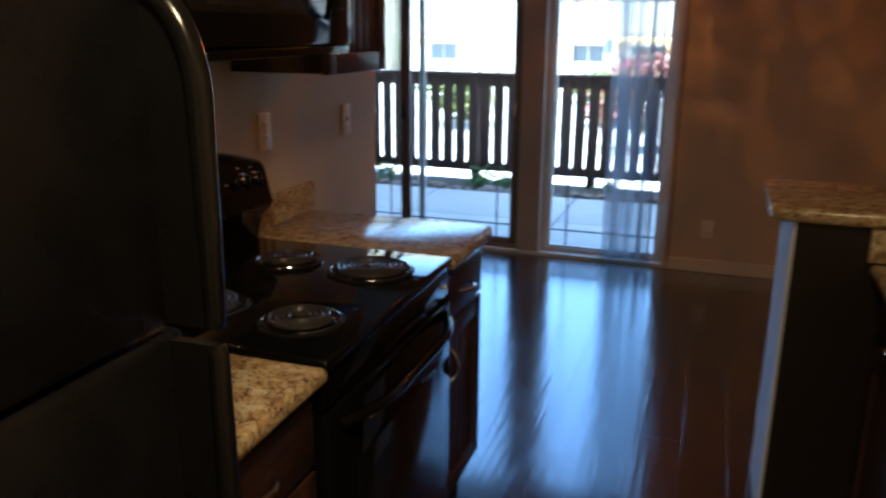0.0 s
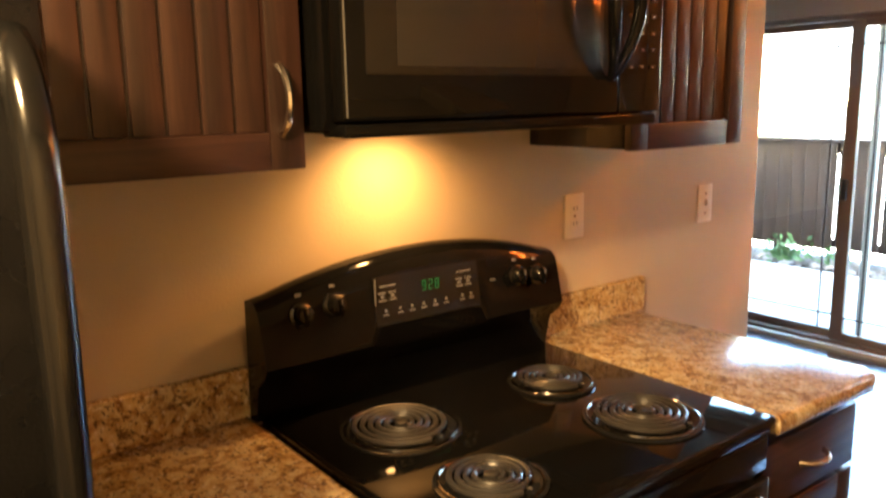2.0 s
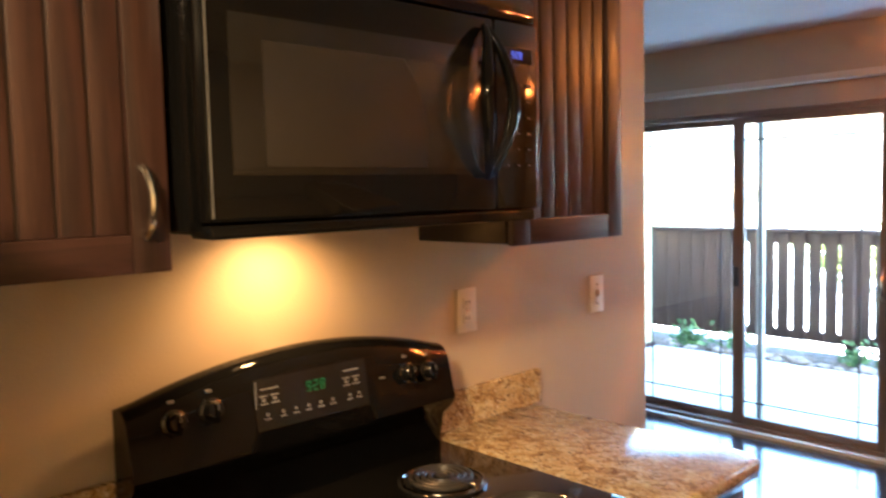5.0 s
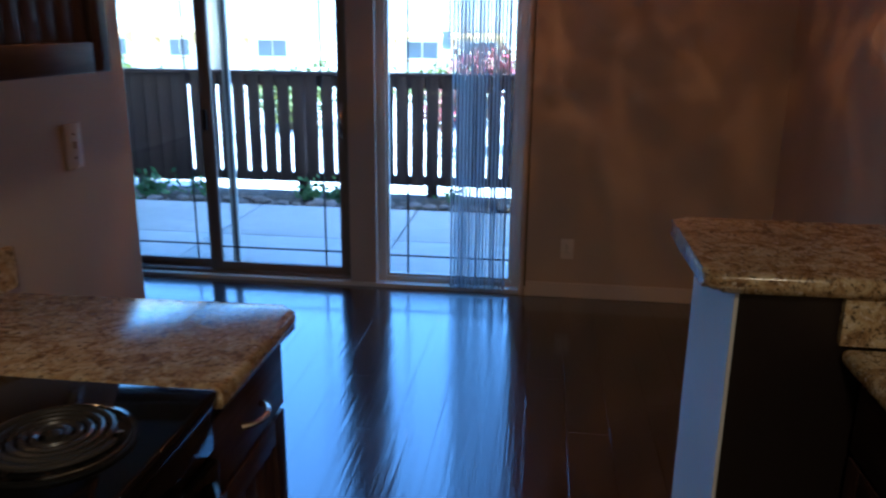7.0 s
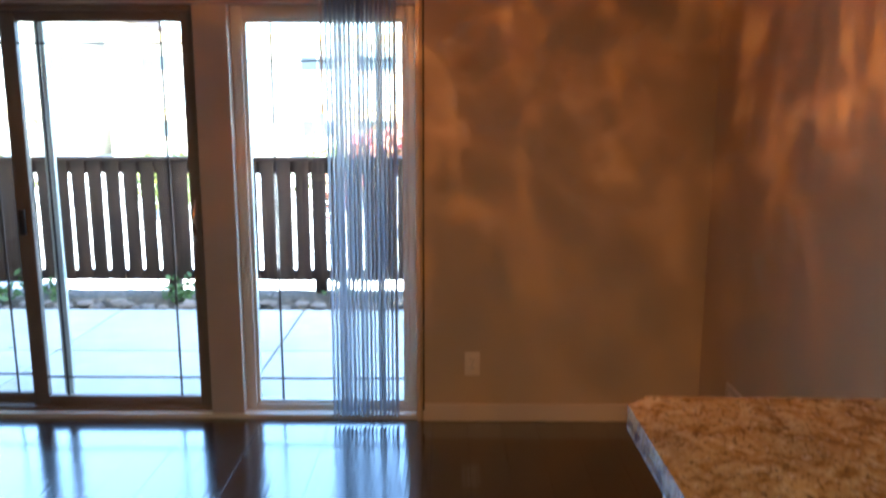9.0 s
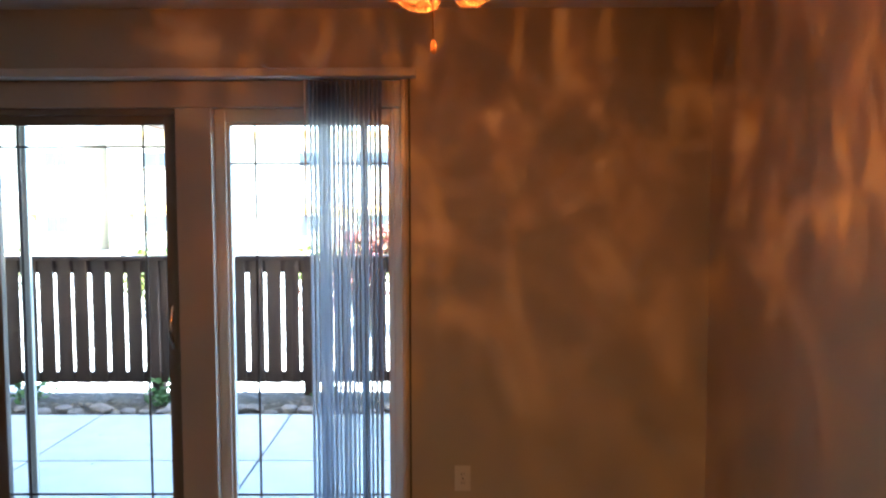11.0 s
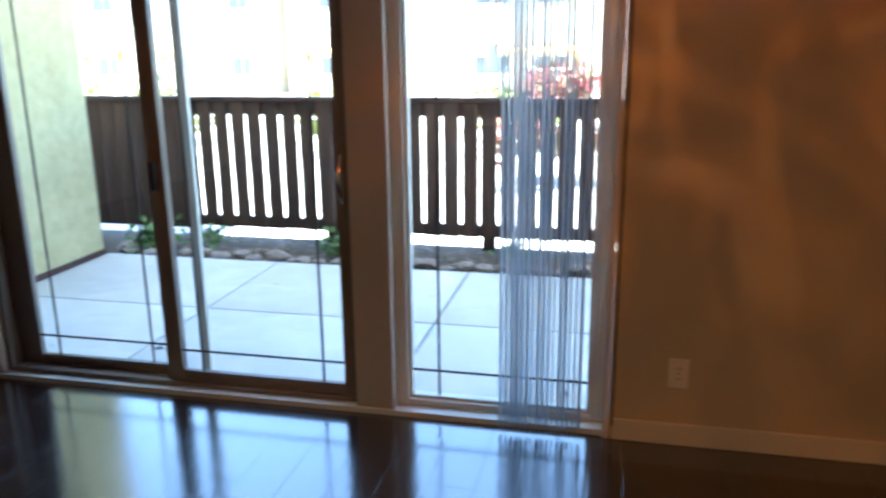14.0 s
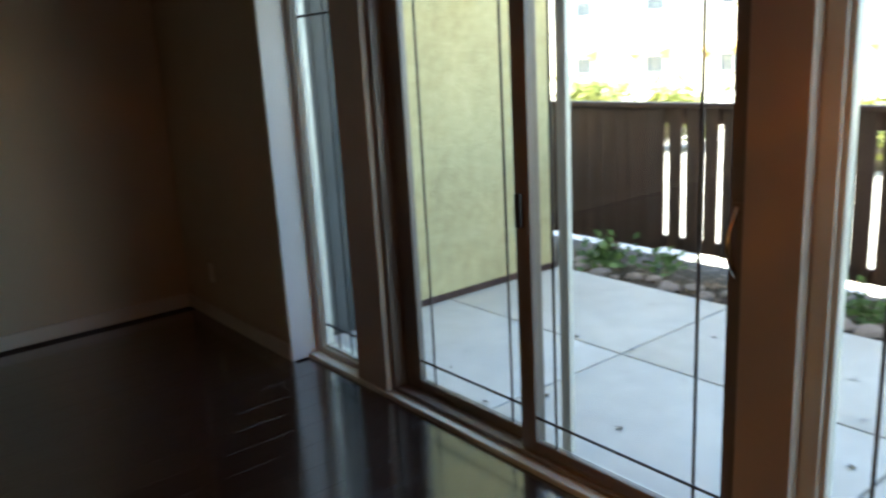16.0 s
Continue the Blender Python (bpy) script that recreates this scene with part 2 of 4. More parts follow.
M_CONC = rough_ground("patio concrete", (0.46, 0.46, 0.44), (0.60, 0.60, 0.57), 9, 0.2, 0.8, 0.006)
M_DIRT = rough_ground("dirt bed", (0.032, 0.024, 0.018), (0.10, 0.075, 0.056), 22, 0.8)
M_GROUND = rough_ground("sunlit pavement", (0.42, 0.40, 0.37), (0.58, 0.56, 0.52), 3, 0.2)
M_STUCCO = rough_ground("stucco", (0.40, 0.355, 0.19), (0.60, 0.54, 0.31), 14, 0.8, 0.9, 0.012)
M_FACADE = rough_ground("facade stucco", (0.72, 0.66, 0.52), (0.80, 0.74, 0.60), 2, 0.3)
M_FTRIM = mat("facade trim", (0.5, 0.33, 0.12), 0.7)
M_FWIN = mat("facade window glass", (0.10, 0.12, 0.14), 0.15)
M_ROOF = rough_ground("roof shingle", (0.18, 0.13, 0.10), (0.28, 0.2, 0.16), 8, 0.5)
M_ROCK = rough_ground("rock", (0.16, 0.13, 0.12), (0.32, 0.27, 0.25), 14, 0.6)


def leaf_mat(name, a, b):
    m = mat(name, a, 0.55)
    n = Nodes(m)
    g = n.add("ShaderNodeNewGeometry")
    n.color(n.ramp(g.outputs["Random Per Island"], (0.0, a), (1.0, b)))
    return m


M_LEAF = leaf_mat("weed leaves", (0.04, 0.09, 0.025), (0.10, 0.19, 0.05))
M_LEAFY = leaf_mat("hedge leaves", (0.07, 0.11, 0.02), (0.22, 0.22, 0.03))
M_PINK = leaf_mat("pink blossom leaves", (0.35, 0.05, 0.07), (0.12, 0.12, 0.04))
M_STEM = mat("stem", (0.08, 0.06, 0.03), 0.8)


# ---- mesh helpers ----
def box(bm, x0, x1, y0, y1, z0, z1, bev=0.0, seg=2):
    vs = [bm.verts.new((x, y, z)) for x in (x0, x1) for y in (y0, y1) for z in (z0, z1)]
    fs = [bm.faces.new([vs[i] for i in q]) for q in
          ((0, 1, 3, 2), (4, 6, 7, 5), (0, 4, 5, 1), (2, 3, 7, 6), (0, 2, 6, 4), (1, 5, 7, 3))]
    if bev:
        es = list({e for f in fs for e in f.edges})
        bmesh.ops.bevel(bm, geom=es, offset=bev, segments=seg, profile=0.5, affect='EDGES')
    return bm


def boxes(*args, bev=0.0):
    bm = bmesh.new()
    for a in args:
        box(bm, *a, bev=bev)
    return bm


def ring(bm, c, u, v, r, n):
    return [bm.verts.new(c + (u * math.cos(a) + v * math.sin(a)) * r) for a in (2 * math.pi * i / n for i in range(n))]


def skin(bm, rings, caps=True):
    n = len(rings[0])
    for a, b in zip(rings, rings[1:]):
        for i in range(n):
            bm.faces.new((a[i], a[(i + 1) % n], b[(i + 1) % n], b[i]))
    if caps:
        bm.faces.new(rings[0][::-1])
        bm.faces.new(rings[-1])


def tube(bm, pts, r, n=8):
    pts = [Vector(p) for p in pts]
    rs = r if isinstance(r, (list, tuple)) else [r] * len(pts)
    rings, u = [], None
    for i, p in enumerate(pts):
        d = (pts[min(i + 1, len(pts) - 1)] - pts[max(i - 1, 0)]).normalized()
        if u is None:
            u = d.orthogonal().normalized()
        u = (u - d * u.dot(d)).normalized()
        rings.append(ring(bm, p, u, d.cross(u), rs[i], n))
    skin(bm, rings)
    return bm


def lathe(bm, c, axis, prof, n=24):
    """prof: (along axis, radius) pairs."""
    axis = Vector(axis).normalized()
    u = axis.orthogonal().normalized()
    w = axis.cross(u)
    skin(bm, [ring(bm, Vector(c) + axis * h, u, w, max(r, 0.0004), n) for h, r in prof])
    return bm


def extrude_poly(bm, pts, axis, a0, a1):
    """A closed outline of 2D points, extruded along an axis from a0 to a1."""
    def at(p, a):
        q = list(p)
        q.insert(axis, a)
        return bm.verts.new(q)
    lo, hi = [at(p, a0) for p in pts], [at(p, a1) for p in pts]
    n = len(pts)
    for i in range(n):
        bm.faces.new((lo[i], lo[(i + 1) % n], hi[(i + 1) % n], hi[i]))
    bm.faces.new(lo[::-1])
    bm.faces.new(hi)
    return bm


def to_mesh(name, bm, material, origin, smooth=False):
    bmesh.ops.recalc_face_normals(bm, faces=bm.faces)
    bmesh.ops.translate(bm, verts=bm.verts, vec=-Vector(origin))
    me = bpy.data.meshes.new(name)
    bm.to_mesh(me)
    bm.free()
    me.materials.append(material)
    if smooth:
        me.shade_smooth()
        me.set_sharp_from_angle(angle=radians(40))
    return me


def thing(name, base, label, category, group="", kind=""):
    ob = new(name)
    ob.location = base
    ob.empty_display_size = 0.1
    return tagged(ob, label, category, group, kind)


def base_of(ob):
    p = Vector((0, 0, 0))
    while ob:
        p += ob.location
        ob = ob.parent
    return p


def part(name, bm, material, parent, label="", smooth=True):
    ob = new(name, to_mesh(name, bm, material, base_of(parent), smooth))
    ob.parent = parent
    return tagged(ob, label)


def solid(name, bm, material, label, category, kind="", base=(0, 0, 0), smooth=False):
    ob = new(name, to_mesh(name, bm, material, base, smooth))
    ob.location = base
    return tagged(ob, label, category, "", kind)


# ---- structure ----
def S(name, bm, material, label, category):
    return solid(name, bm, material, label, category, "structure")


OX0, OX1, OZ = -3.68, -0.21, 2.075     # opening for the sliding door and its side windows
S("wall_north", boxes((LX - .15, OX0, 5.345, OUT, 0, CEIL), (OX1, EX + .15, NY, OUT, 0, CEIL), (OX0, OX1, NY, OUT, OZ, CEIL)),
  M_WALL, "taupe painted wall with the patio door opening", "wall")
S("wall_east", boxes((EX, EX + .15, SY, NY, 0, CEIL)), M_WALL, "taupe painted dining wall in warm lamp light", "wall")
S("wall_kitchen", boxes((WX - .12, WX, SY, 3.22, 0, CEIL), bev=0.012), M_WALL, "beige painted kitchen wall behind the range", "wall")
S("wall_west", boxes((LX - .15, LX, SY, NY, 0, CEIL)), M_WALL, "taupe painted living room wall in shade", "wall")
S("wall_south", boxes((LX - .15, EX + .15, SY - .15, SY, 0, CEIL)), M_WALL, "plain taupe painted wall closing the rooms", "wall")
S("ceiling", boxes((LX - .15, EX + .15, SY - .15, OUT, CEIL, CEIL + .2)), M_CEIL, "off-white textured ceiling", "ceiling")
floor = S("floor", boxes((LX - .15, EX + .15, SY - .15, OUT, -.12, -.008)), M_UNDER, "dark espresso hand-scraped wood plank floor", "floor")


def baseboard(name, x0, x1, y0, y1):
    bm = bmesh.new()
    box(bm, x0, x1, y0, y1, 0.0, 0.088, 0.004)
    return S(name, bm, M_TRIM, "light beige painted baseboard along the wall", "baseboard")


baseboard("baseboard_north", OX1 + .01, EX, NY - .014, NY - .0005)
baseboard("baseboard_east", EX - .014, EX - .0005, 2.9, NY - .015)
baseboard("baseboard_living", LX + .015, OX0, 5.331, 5.3445)
baseboard("baseboard_west", LX + .0005, LX + .014, SY, NY)

# posts, head and jambs round the door and the side windows
PX = ((-3.19, -2.955), (-1.235, -1.075))
S("trim_head", boxes((OX0 + .02, OX1 - .02, 5.455, 5.585, 1.955, OZ - .002), bev=.003), M_POST, "beige painted head board over the patio door", "trim")
for i, (a, b) in enumerate(PX):
    S(f"trim_post_{i + 1}", boxes((a, b, 5.44, 5.585, 0, 1.952), bev=.004), M_POST, "beige painted post between door and window", "trim")
S("trim_jamb_1", boxes((OX0 + .001, OX0 + .022, 5.335, 5.585, 0, OZ - .004), bev=.003), M_WHITE, "white painted window jamb", "trim")
S("trim_jamb_2", boxes((OX1 - .022, OX1 - .001, NY - .012, 5.585, 0, OZ - .004), bev=.003), M_TRIM, "beige painted window jamb", "trim")
S("door_sill", boxes((OX0 + .022, OX1 - .022, 5.43, 5.62, -.006, .022), bev=.004), M_FRAMELT, "pale metal sill under door and windows", "sill")


def muntins(bm_parent, x0, x1, z0, z1, y, inset, top=None):
    """Thin prairie bars just inside the glass."""
    for x in (x0 + inset, x1 - inset):
        part("muntin", boxes((x - .005, x + .005, y - .008, y - .0045, z0, z1)), M_BAR, bm_parent, "", False)
    for z in (z0 + inset, z1 - (top or inset)):
        part("muntin", boxes((x0, x1, y - .0115, y - .0085, z - .005, z + .005)), M_BAR, bm_parent, "", False)


def framed(bm, x0, x1, z0, z1, y0, y1, wl, wr, wb, wt, bev=.004):
    box(bm, x0, x0 + wl, y0, y1, z0, z1, bev)
    box(bm, x1 - wr, x1, y0, y1, z0, z1, bev)
    box(bm, x0 + wl, x1 - wr, y0 + .001, y1 - .001, z0, z0 + wb, bev)
    box(bm, x0 + wl, x1 - wr, y0 + .001, y1 - .001, z1 - wt, z1, bev)
    return bm


def pane(parent, x0, x1, z0, z1, y):
    g = part("pane", boxes((x0, x1, y - .003, y + .003, z0, z1)), M_GLASS, parent, "clear window glass", False)
    g.visible_shadow = False
    return g


def side_window(name, x0, x1, label):
    w = thing(name, ((x0 + x1) / 2, 5.52, .022), label, "window", kind="structure")
    part("window_frame", framed(bmesh.new(), x0, x1, .022, 1.953, 5.49, 5.56, .05, .05, .03, .06), M_FRAMELT, w, "pale vinyl frame")
    part("glazing_bead", framed(bmesh.new(), x0 + .05, x1 - .05, .052, 1.893, 5.505, 5.545, .016, .016, .014, .014, .002), M_FRAMELT, w)
    pane(w, x0 + .066, x1 - .066, .066, 1.879, 5.525)
    muntins(w, x0 + .066, x1 - .066, .066, 1.879, 5.525, .11, .17)
    return w


side_window("window_1", OX0 + .022, PX[0][0], "tall fixed side window with thin dark glazing bars")
side_window("window_2", PX[1][1], OX1 - .022, "tall fixed side window behind the gathered blinds")

# sliding patio door: fixed leaf and sliding leaf
DX0, DX1 = PX[0][1], PX[1][0]
door = thing("door_1", ((DX0 + DX1) / 2, 5.5, .022), "closed sliding glass patio door in a bronze frame", "door", kind="structure")
part("door_frame", framed(bmesh.new(), DX0, DX1, .0225, 1.953, 5.47, 5.575, .03, .012, .022, .03), M_FRAMEDK, door)


def leaf(name, x0, x1, y, wl, wr):
    d = part(name, framed(bmesh.new(), x0, x1, .045, 1.922, y - .016, y + .016, wl, wr, .048, .042, .004), M_FRAMEDK, door)
    pane(d, x0 + wl, x1 - wr, .093, 1.880, y)
    muntins(d, x0 + wl, x1 - wr, .093, 1.880, y, .095)
    return d


leaf("fixed_leaf", DX0 + .03, -2.075, 5.545, .115, .06)
slider = leaf("sliding_leaf", -2.13, DX1 - .012, 5.503, .075, .055)
part("latch", boxes((-2.113, -2.085, 5.468, 5.49, .90, 1.02), bev=.004), M_RUBBER, slider, "small dark latch")
hb = bmesh.new()
tube(hb, [(-1.275, 5.485 - .045 * math.sin(math.pi * i / 12), .875 + .19 * i / 12) for i in range(13)], .008, 8)
part("pull_handle", hb, M_CHROME, slider, "curved metal pull handle")
part("handle_plate", boxes((-1.293, -1.257, 5.480, 5.488, .86, 1.08), bev=.003), M_FRAMEDK, slider)
part("screen_stile", boxes((-2.03, -1.985, 5.60, 5.625, .03, 1.94), bev=.003), M_FRAMELT, door, "pale screen door stile")

# ---- vertical blinds ----
blind = thing("vertical_blind", (-.45, 5.36, 2.07), "white vertical blind drawn aside and stacked at the window's end", "blind")
part("headrail", boxes((OX0 - .04, -.165, 5.335, 5.412, 2.072, 2.108), bev=.004), M_TRIM, blind, "long beige headrail")
for i in range(16):
    x = -.622 + i * .020
    a = radians(88 + random.uniform(-6, 6))
    bm = bmesh.new()
    rings = []
    for k in range(5):
        s = (k - 2) / 2 * .044
        bow = .006 * (1 - (k - 2) ** 2 / 4)
        px, py = x + s * math.cos(a) - bow * math.sin(a), 5.372 + s * math.sin(a) + bow * math.cos(a)
        rings.append([bm.verts.new((px + dx * math.sin(a), py - dx * math.cos(a), z)) for dx, z in ((0, .028), (.0012, .028), (.0012, 2.06), (0, 2.06))])
    skin(bm, rings)
    part("slat", bm, M_BLIND, blind)
for x in (-.285, -.262):
    part("pull_cord", tube(bmesh.new(), [(x, 5.37, 2.06), (x, 5.37, .25)], .0022, 6), M_TRIM, blind)
part("bead_chain", tube(bmesh.new(), [(-.195, 5.395, 2.07), (-.197, 5.395, .06)], .004, 6), M_BAR, blind, "dark control chain")
part("wand", tube(bmesh.new(), [(-.64, 5.34, 2.06), (-.642, 5.34, 1.45)], .005, 8), M_TRIM, blind)
part("tilt_tag", boxes((-.680, -.634, 5.3330, 5.3342, 1.385, 1.475)), M_TAG, blind)


# ---- wall plates and vent ----
def plate(name, c, normal, kind):
    """A plate of 70 x 115 mm on the wall that faces x or -y."""
    lab = "ivory duplex outlet on the wall" if kind == "outlet" else "ivory light switch on the wall"
    t = thing(name, c, lab, kind)

    def b(u0, u1, w0, w1, d0, d1, bev=0.0):
        if normal == 'x':
            return boxes((c[0] + d0, c[0] + d1, c[1] + u0, c[1] + u1, c[2] + w0, c[2] + w1), bev=bev)
        return boxes((c[0] + u0, c[0] + u1, c[1] - d1, c[1] - d0, c[2] + w0, c[2] + w1), bev=bev)
    part("cover_plate", b(-.036, .036, -.058, .058, 0, .006, .002), M_PLATE, t)
    if kind == "outlet":
        for s in (-.02, .02):
            r = part("receptacle", b(-.016, .016, s - .014, s + .014, .006, .0085, .001), M_PLATE, t)
            for u in (-.006, .006):
                part("slot", b(u - .0012, u + .0012, s - .004, s + .006, .0085, .009), M_SLOT, r)
        part("screw", b(-.003, .003, -.003, .003, .006, .0075), M_CHROME, t)
    else:
        part("toggle", b(-.005, .005, -.006, .012, .006, .016, .001), M_PLATE, t)
        for s in (-.03, .03):
            part("screw", b(-.003, .003, s - .003, s + .003, .006, .0075), M_CHROME, t)


plate("wall_outlet", (WX, 2.345, 1.215), 'x', "outlet")
plate("light_switch", (WX, 2.925, 1.195), 'x', "switch")
plate("wall_outlet", (.036, NY, .29), 'y', "outlet")
plate("wall_outlet", (-4.62, 5.345, .30), 'y', "outlet")

vent = thing("wall_vent", (EX, 4.87, .1), "white painted return air grille above the baseboard", "vent")
VY0, VY1, VZ0, VZ1 = 4.70, 5.04, .115, .335
bm = bmesh.new()
for a in ((VY0, VY0 + .025, VZ0, VZ1), (VY1 - .025, VY1, VZ0, VZ1), (VY0 + .025, VY1 - .025, VZ0, VZ0 + .025), (VY0 + .025, VY1 - .025, VZ1 - .025, VZ1), (4.862, 4.878, VZ0 + .025, VZ1 - .025)):
    box(bm, EX - .012, EX - .0005, *a, bev=.002)
part("vent_frame", bm, M_TRIM, vent)
part("backing", boxes((EX - .003, EX - .0008, VY0 + .02, VY1 - .02, VZ0 + .02, VZ1 - .02)), M_POST, vent, "", False)
for i in range(12):
    z = VZ0 + .032 + i * .0135
    part("louver", extrude_poly(bmesh.new(), [(EX - .011, z), (EX - .010, z + .001), (EX - .003, z + .009), (EX - .004, z + .009)], 1, VY0 + .025, VY1 - .025), M_TRIM, vent, "", False)


# ---- kitchen cabinets ----
def pull(parent, p0, p1, out):
    """An arched metal pull from p0 to p1, standing off along the vector out."""
    p0, p1, out = Vector(p0), Vector(p1), Vector(out)
    pts = [p0.lerp(p1, i / 14) + out * (math.sin(math.pi * i / 14) ** .6) for i in range(15)]
    return part("handle", tube(bmesh.new(), pts, [.0062 if 0 < i < 14 else .008 for i in range(15)], 8), M_CHROME, parent, "arched brushed nickel pull")


def bead_door(cab, xf, y0, y1, z0, z1, handle=None, out=1):
    """Framed door with a grooved bead-board panel; xf its face, out: +1 faces east, -1 west."""
    a, b = (xf - .02, xf) if out > 0 else (xf, xf + .02)
    w = .058
    pa, pb = (a + .002, b - .009) if out > 0 else (a + .009, b - .002)
    d = part("door", boxes((pa, pb - .004, y0 + w, y1 - w, z0 + w, z1 - w)) if out > 0 else boxes((pa + .004, pb, y0 + w, y1 - w, z0 + w, z1 - w)), M_CABIN, cab, "", False)
    for ya in (y0, y1 - w):
        part("stile", boxes((a, b, ya, ya + w, z0, z1), bev=.003), M_CHERRY, d)
    for za in (z0, z1 - w):
        part("rail", boxes((a + .0005, b - .0005, y0 + w, y1 - w, za, za + w), bev=.003), M_CHERRY_H, d)
    n = max(2, round((y1 - y0 - 2 * w) / .052))
    step = (y1 - y0 - 2 * w) / n
    for i in range(n):
        ya = y0 + w + i * step
        part("bead_board", boxes((pa, pb, ya + .0025, ya + step - .0025, z0 + w, z1 - w), bev=.002), M_CHERRY, d)
    if handle:
        y, za, zb = handle
        pull(d, (xf, y, za), (xf, y, zb), (.03 * out, 0, 0))
    return d


CF = -1.01            # face of the wall cabinets' doors
CB, CT = 1.412, 2.17  # bottom and top of the wall cabinets


def wall_cabinet(y0, y1, z0, z1, handle=None, pair=False):
    c = thing("wall_cabinet", (WX, (y0 + y1) / 2, z0), "dark cherry wall cabinet with a grooved bead-board door", "cabinet", "kitchen wall cabinets")
    part("body", boxes((WX + .0005, CF - .021, y0, y1, z0, z1), bev=.002), M_CABIN, c)
    if pair:
        ym = (y0 + y1) / 2
        bead_door(c, CF, y0 + .003, ym - .0015, z0 - .004, z1, (ym - .03, z0 + .03, z0 + .13))
        bead_door(c, CF, ym + .0015, y1 - .003, z0 - .004, z1, (ym + .03, z0 + .03, z0 + .13))
    else:
        bead_door(c, CF, y0 + .003, y1 - .003, z0 - .004, z1, handle)
    return c


wall_cabinet(.79, 1.413, CB + .012, CT, (1.372, 1.475, 1.575))
wall_cabinet(2.187, 2.612, CB - .004, CT)
wall_cabinet(1.417, 2.183, 1.925, CT, pair=True)
wall_cabinet(.05, .785, 1.80, CT)

KB = 0.10     # toe kick height
BF = -.665    # face of the base cabinets


def base_cabinet(y0, y1, x0, x1, face, out, label):
    c = thing("base_cabinet", ((x0 + x1) / 2, (y0 + y1) / 2, 0), label, "cabinet", "kitchen base cabinets")
    part("body", boxes((x0, x1, y0, y1, KB, .875), bev=.002), M_CABIN, c)
    part("toe_kick", boxes((x0, x1 - .05 * out, y0, y1, 0, KB - .001) if out > 0 else (x0 + .05, x1, y0, y1, 0, KB - .001)), M_CABIN, c, "", False)
    a, b = (face - .02, face) if out > 0 else (face, face + .02)
    dr = part("drawer", boxes((a, b, y0 + .004, y1 - .004, .700, .842), bev=.004), M_CHERRY_H, c)
    ym = (y0 + y1) / 2
    pull(dr, (face, ym - .05, .77), (face, ym + .05, .77), (.03 * out, 0, 0))
    bead_door(c, face, y0 + .004, y1 - .004, KB + .01, .688, (y0 + .05, .52, .62), out)
    return c


base_cabinet(.99, 1.415, WX + .0005, BF - .021, BF, 1, "dark cherry base cabinet between fridge and range")
base_cabinet(2.187, 2.575, WX + .0005, BF - .021, BF, 1, "dark cherry base cabinet with drawer beside the range")
for ya, yb in ((1.95, 2.54), (1.35, 1.946), (.75, 1.346)):
    base_cabinet(ya, yb, .521, EX - .0005, .50, -1, "dark cherry base cabinet under the opposite counter")


def slab(pts, z0, z1, r=.016):
    """A worktop of an outline, with a rounded edge."""
    bm = bmesh.new()
    extrude_poly(bm, pts, 2, z0, z1)
    es = [e for e in bm.edges if abs(e.verts[0].co.z - e.verts[1].co.z) < 1e-6]
    bmesh.ops.bevel(bm, geom=es, offset=r, segments=4, profile=.5, affect='EDGES')
    return bm


def worktop(name, x0, x1, y0, y1, label, cut=()):
    """Rectangle with the named corners rounded off in plan."""
    pts = []
    for key, (cx, cy), (sx, sy) in (("sw", (x0, y0), (1, 1)), ("se", (x1, y0), (-1, 1)), ("ne", (x1, y1), (-1, -1)), ("nw", (x0, y1), (1, -1))):
        if key in cut:
            r = .035
            arc = [(cx + sx * r * (1 - math.cos(a)), cy + sy * r * (1 - math.sin(a))) for a in (i * math.pi / 12 for i in range(7))]
            # order of travel: counter-clockwise
            first = {"sw": 0, "ne": 0, "se": 1, "nw": 1}[key]
            pts += arc if first == 0 else arc[::-1]
        else:
            pts.append((cx, cy))
    return pts


CZ0, CZ1 = .876, .915
solid("worktop", slab(worktop("", WX + .0005, -.635, .985, 1.417, "", ("se",)), CZ0, CZ1), M_GRANITE, "speckled gold granite worktop beside the fridge", "worktop", smooth=True)
solid("worktop", slab(worktop("", WX + .0005, -.632, 2.185, 2.605, "", ("ne",)), CZ0, CZ1), M_GRANITE, "speckled gold granite worktop beside the range", "worktop", smooth=True)
solid("backsplash", boxes((WX + .0006, WX + .022, .985, 1.417, CZ1 + .0005, 1.015), bev=.003), M_GRANITE, "low granite backsplash on the worktop", "backsplash")
solid("backsplash", boxes((WX + .0006, WX + .022, 2.185, 2.627, CZ1 + .0005, 1.012), bev=.003), M_GRANITE, "low granite backsplash on the worktop", "backsplash")


# ---- range ----
RY0, RY1 = 1.421, 2.181
rng = thing("electric_range", (-.97, 1.80, 0), "black freestanding electric coil range against the kitchen wall", "range")
part("body", boxes((WX + .02, -.672, RY0 + .002, RY1 - .002, .0, .895), bev=.004), M_BLACK, rng)
bm = bmesh.new()
box(bm, -1.27, -.637, RY0, RY1, .893, .922, .008, 3)
part("cooktop", bm, M_BLACK, rng, "glossy black enamel cooktop")
od = part("oven_door", boxes((-.671, -.640, RY0 + .006, RY1 - .006, .235, .80), bev=.008), M_BLACK, rng)
part("oven_window", boxes((-.6405, -.638, RY0 + .13, RY1 - .13, .36, .64), bev=.001), M_PANEL, od)
hp = [Vector((-.64, RY0 + .05, .765)).lerp(Vector((-.64, RY1 - .05, .765)), i / 20) + Vector((.052 * min(1, math.sin(math.pi * i / 20) * 1.6) ** .7, 0, 0)) for i in range(21)]
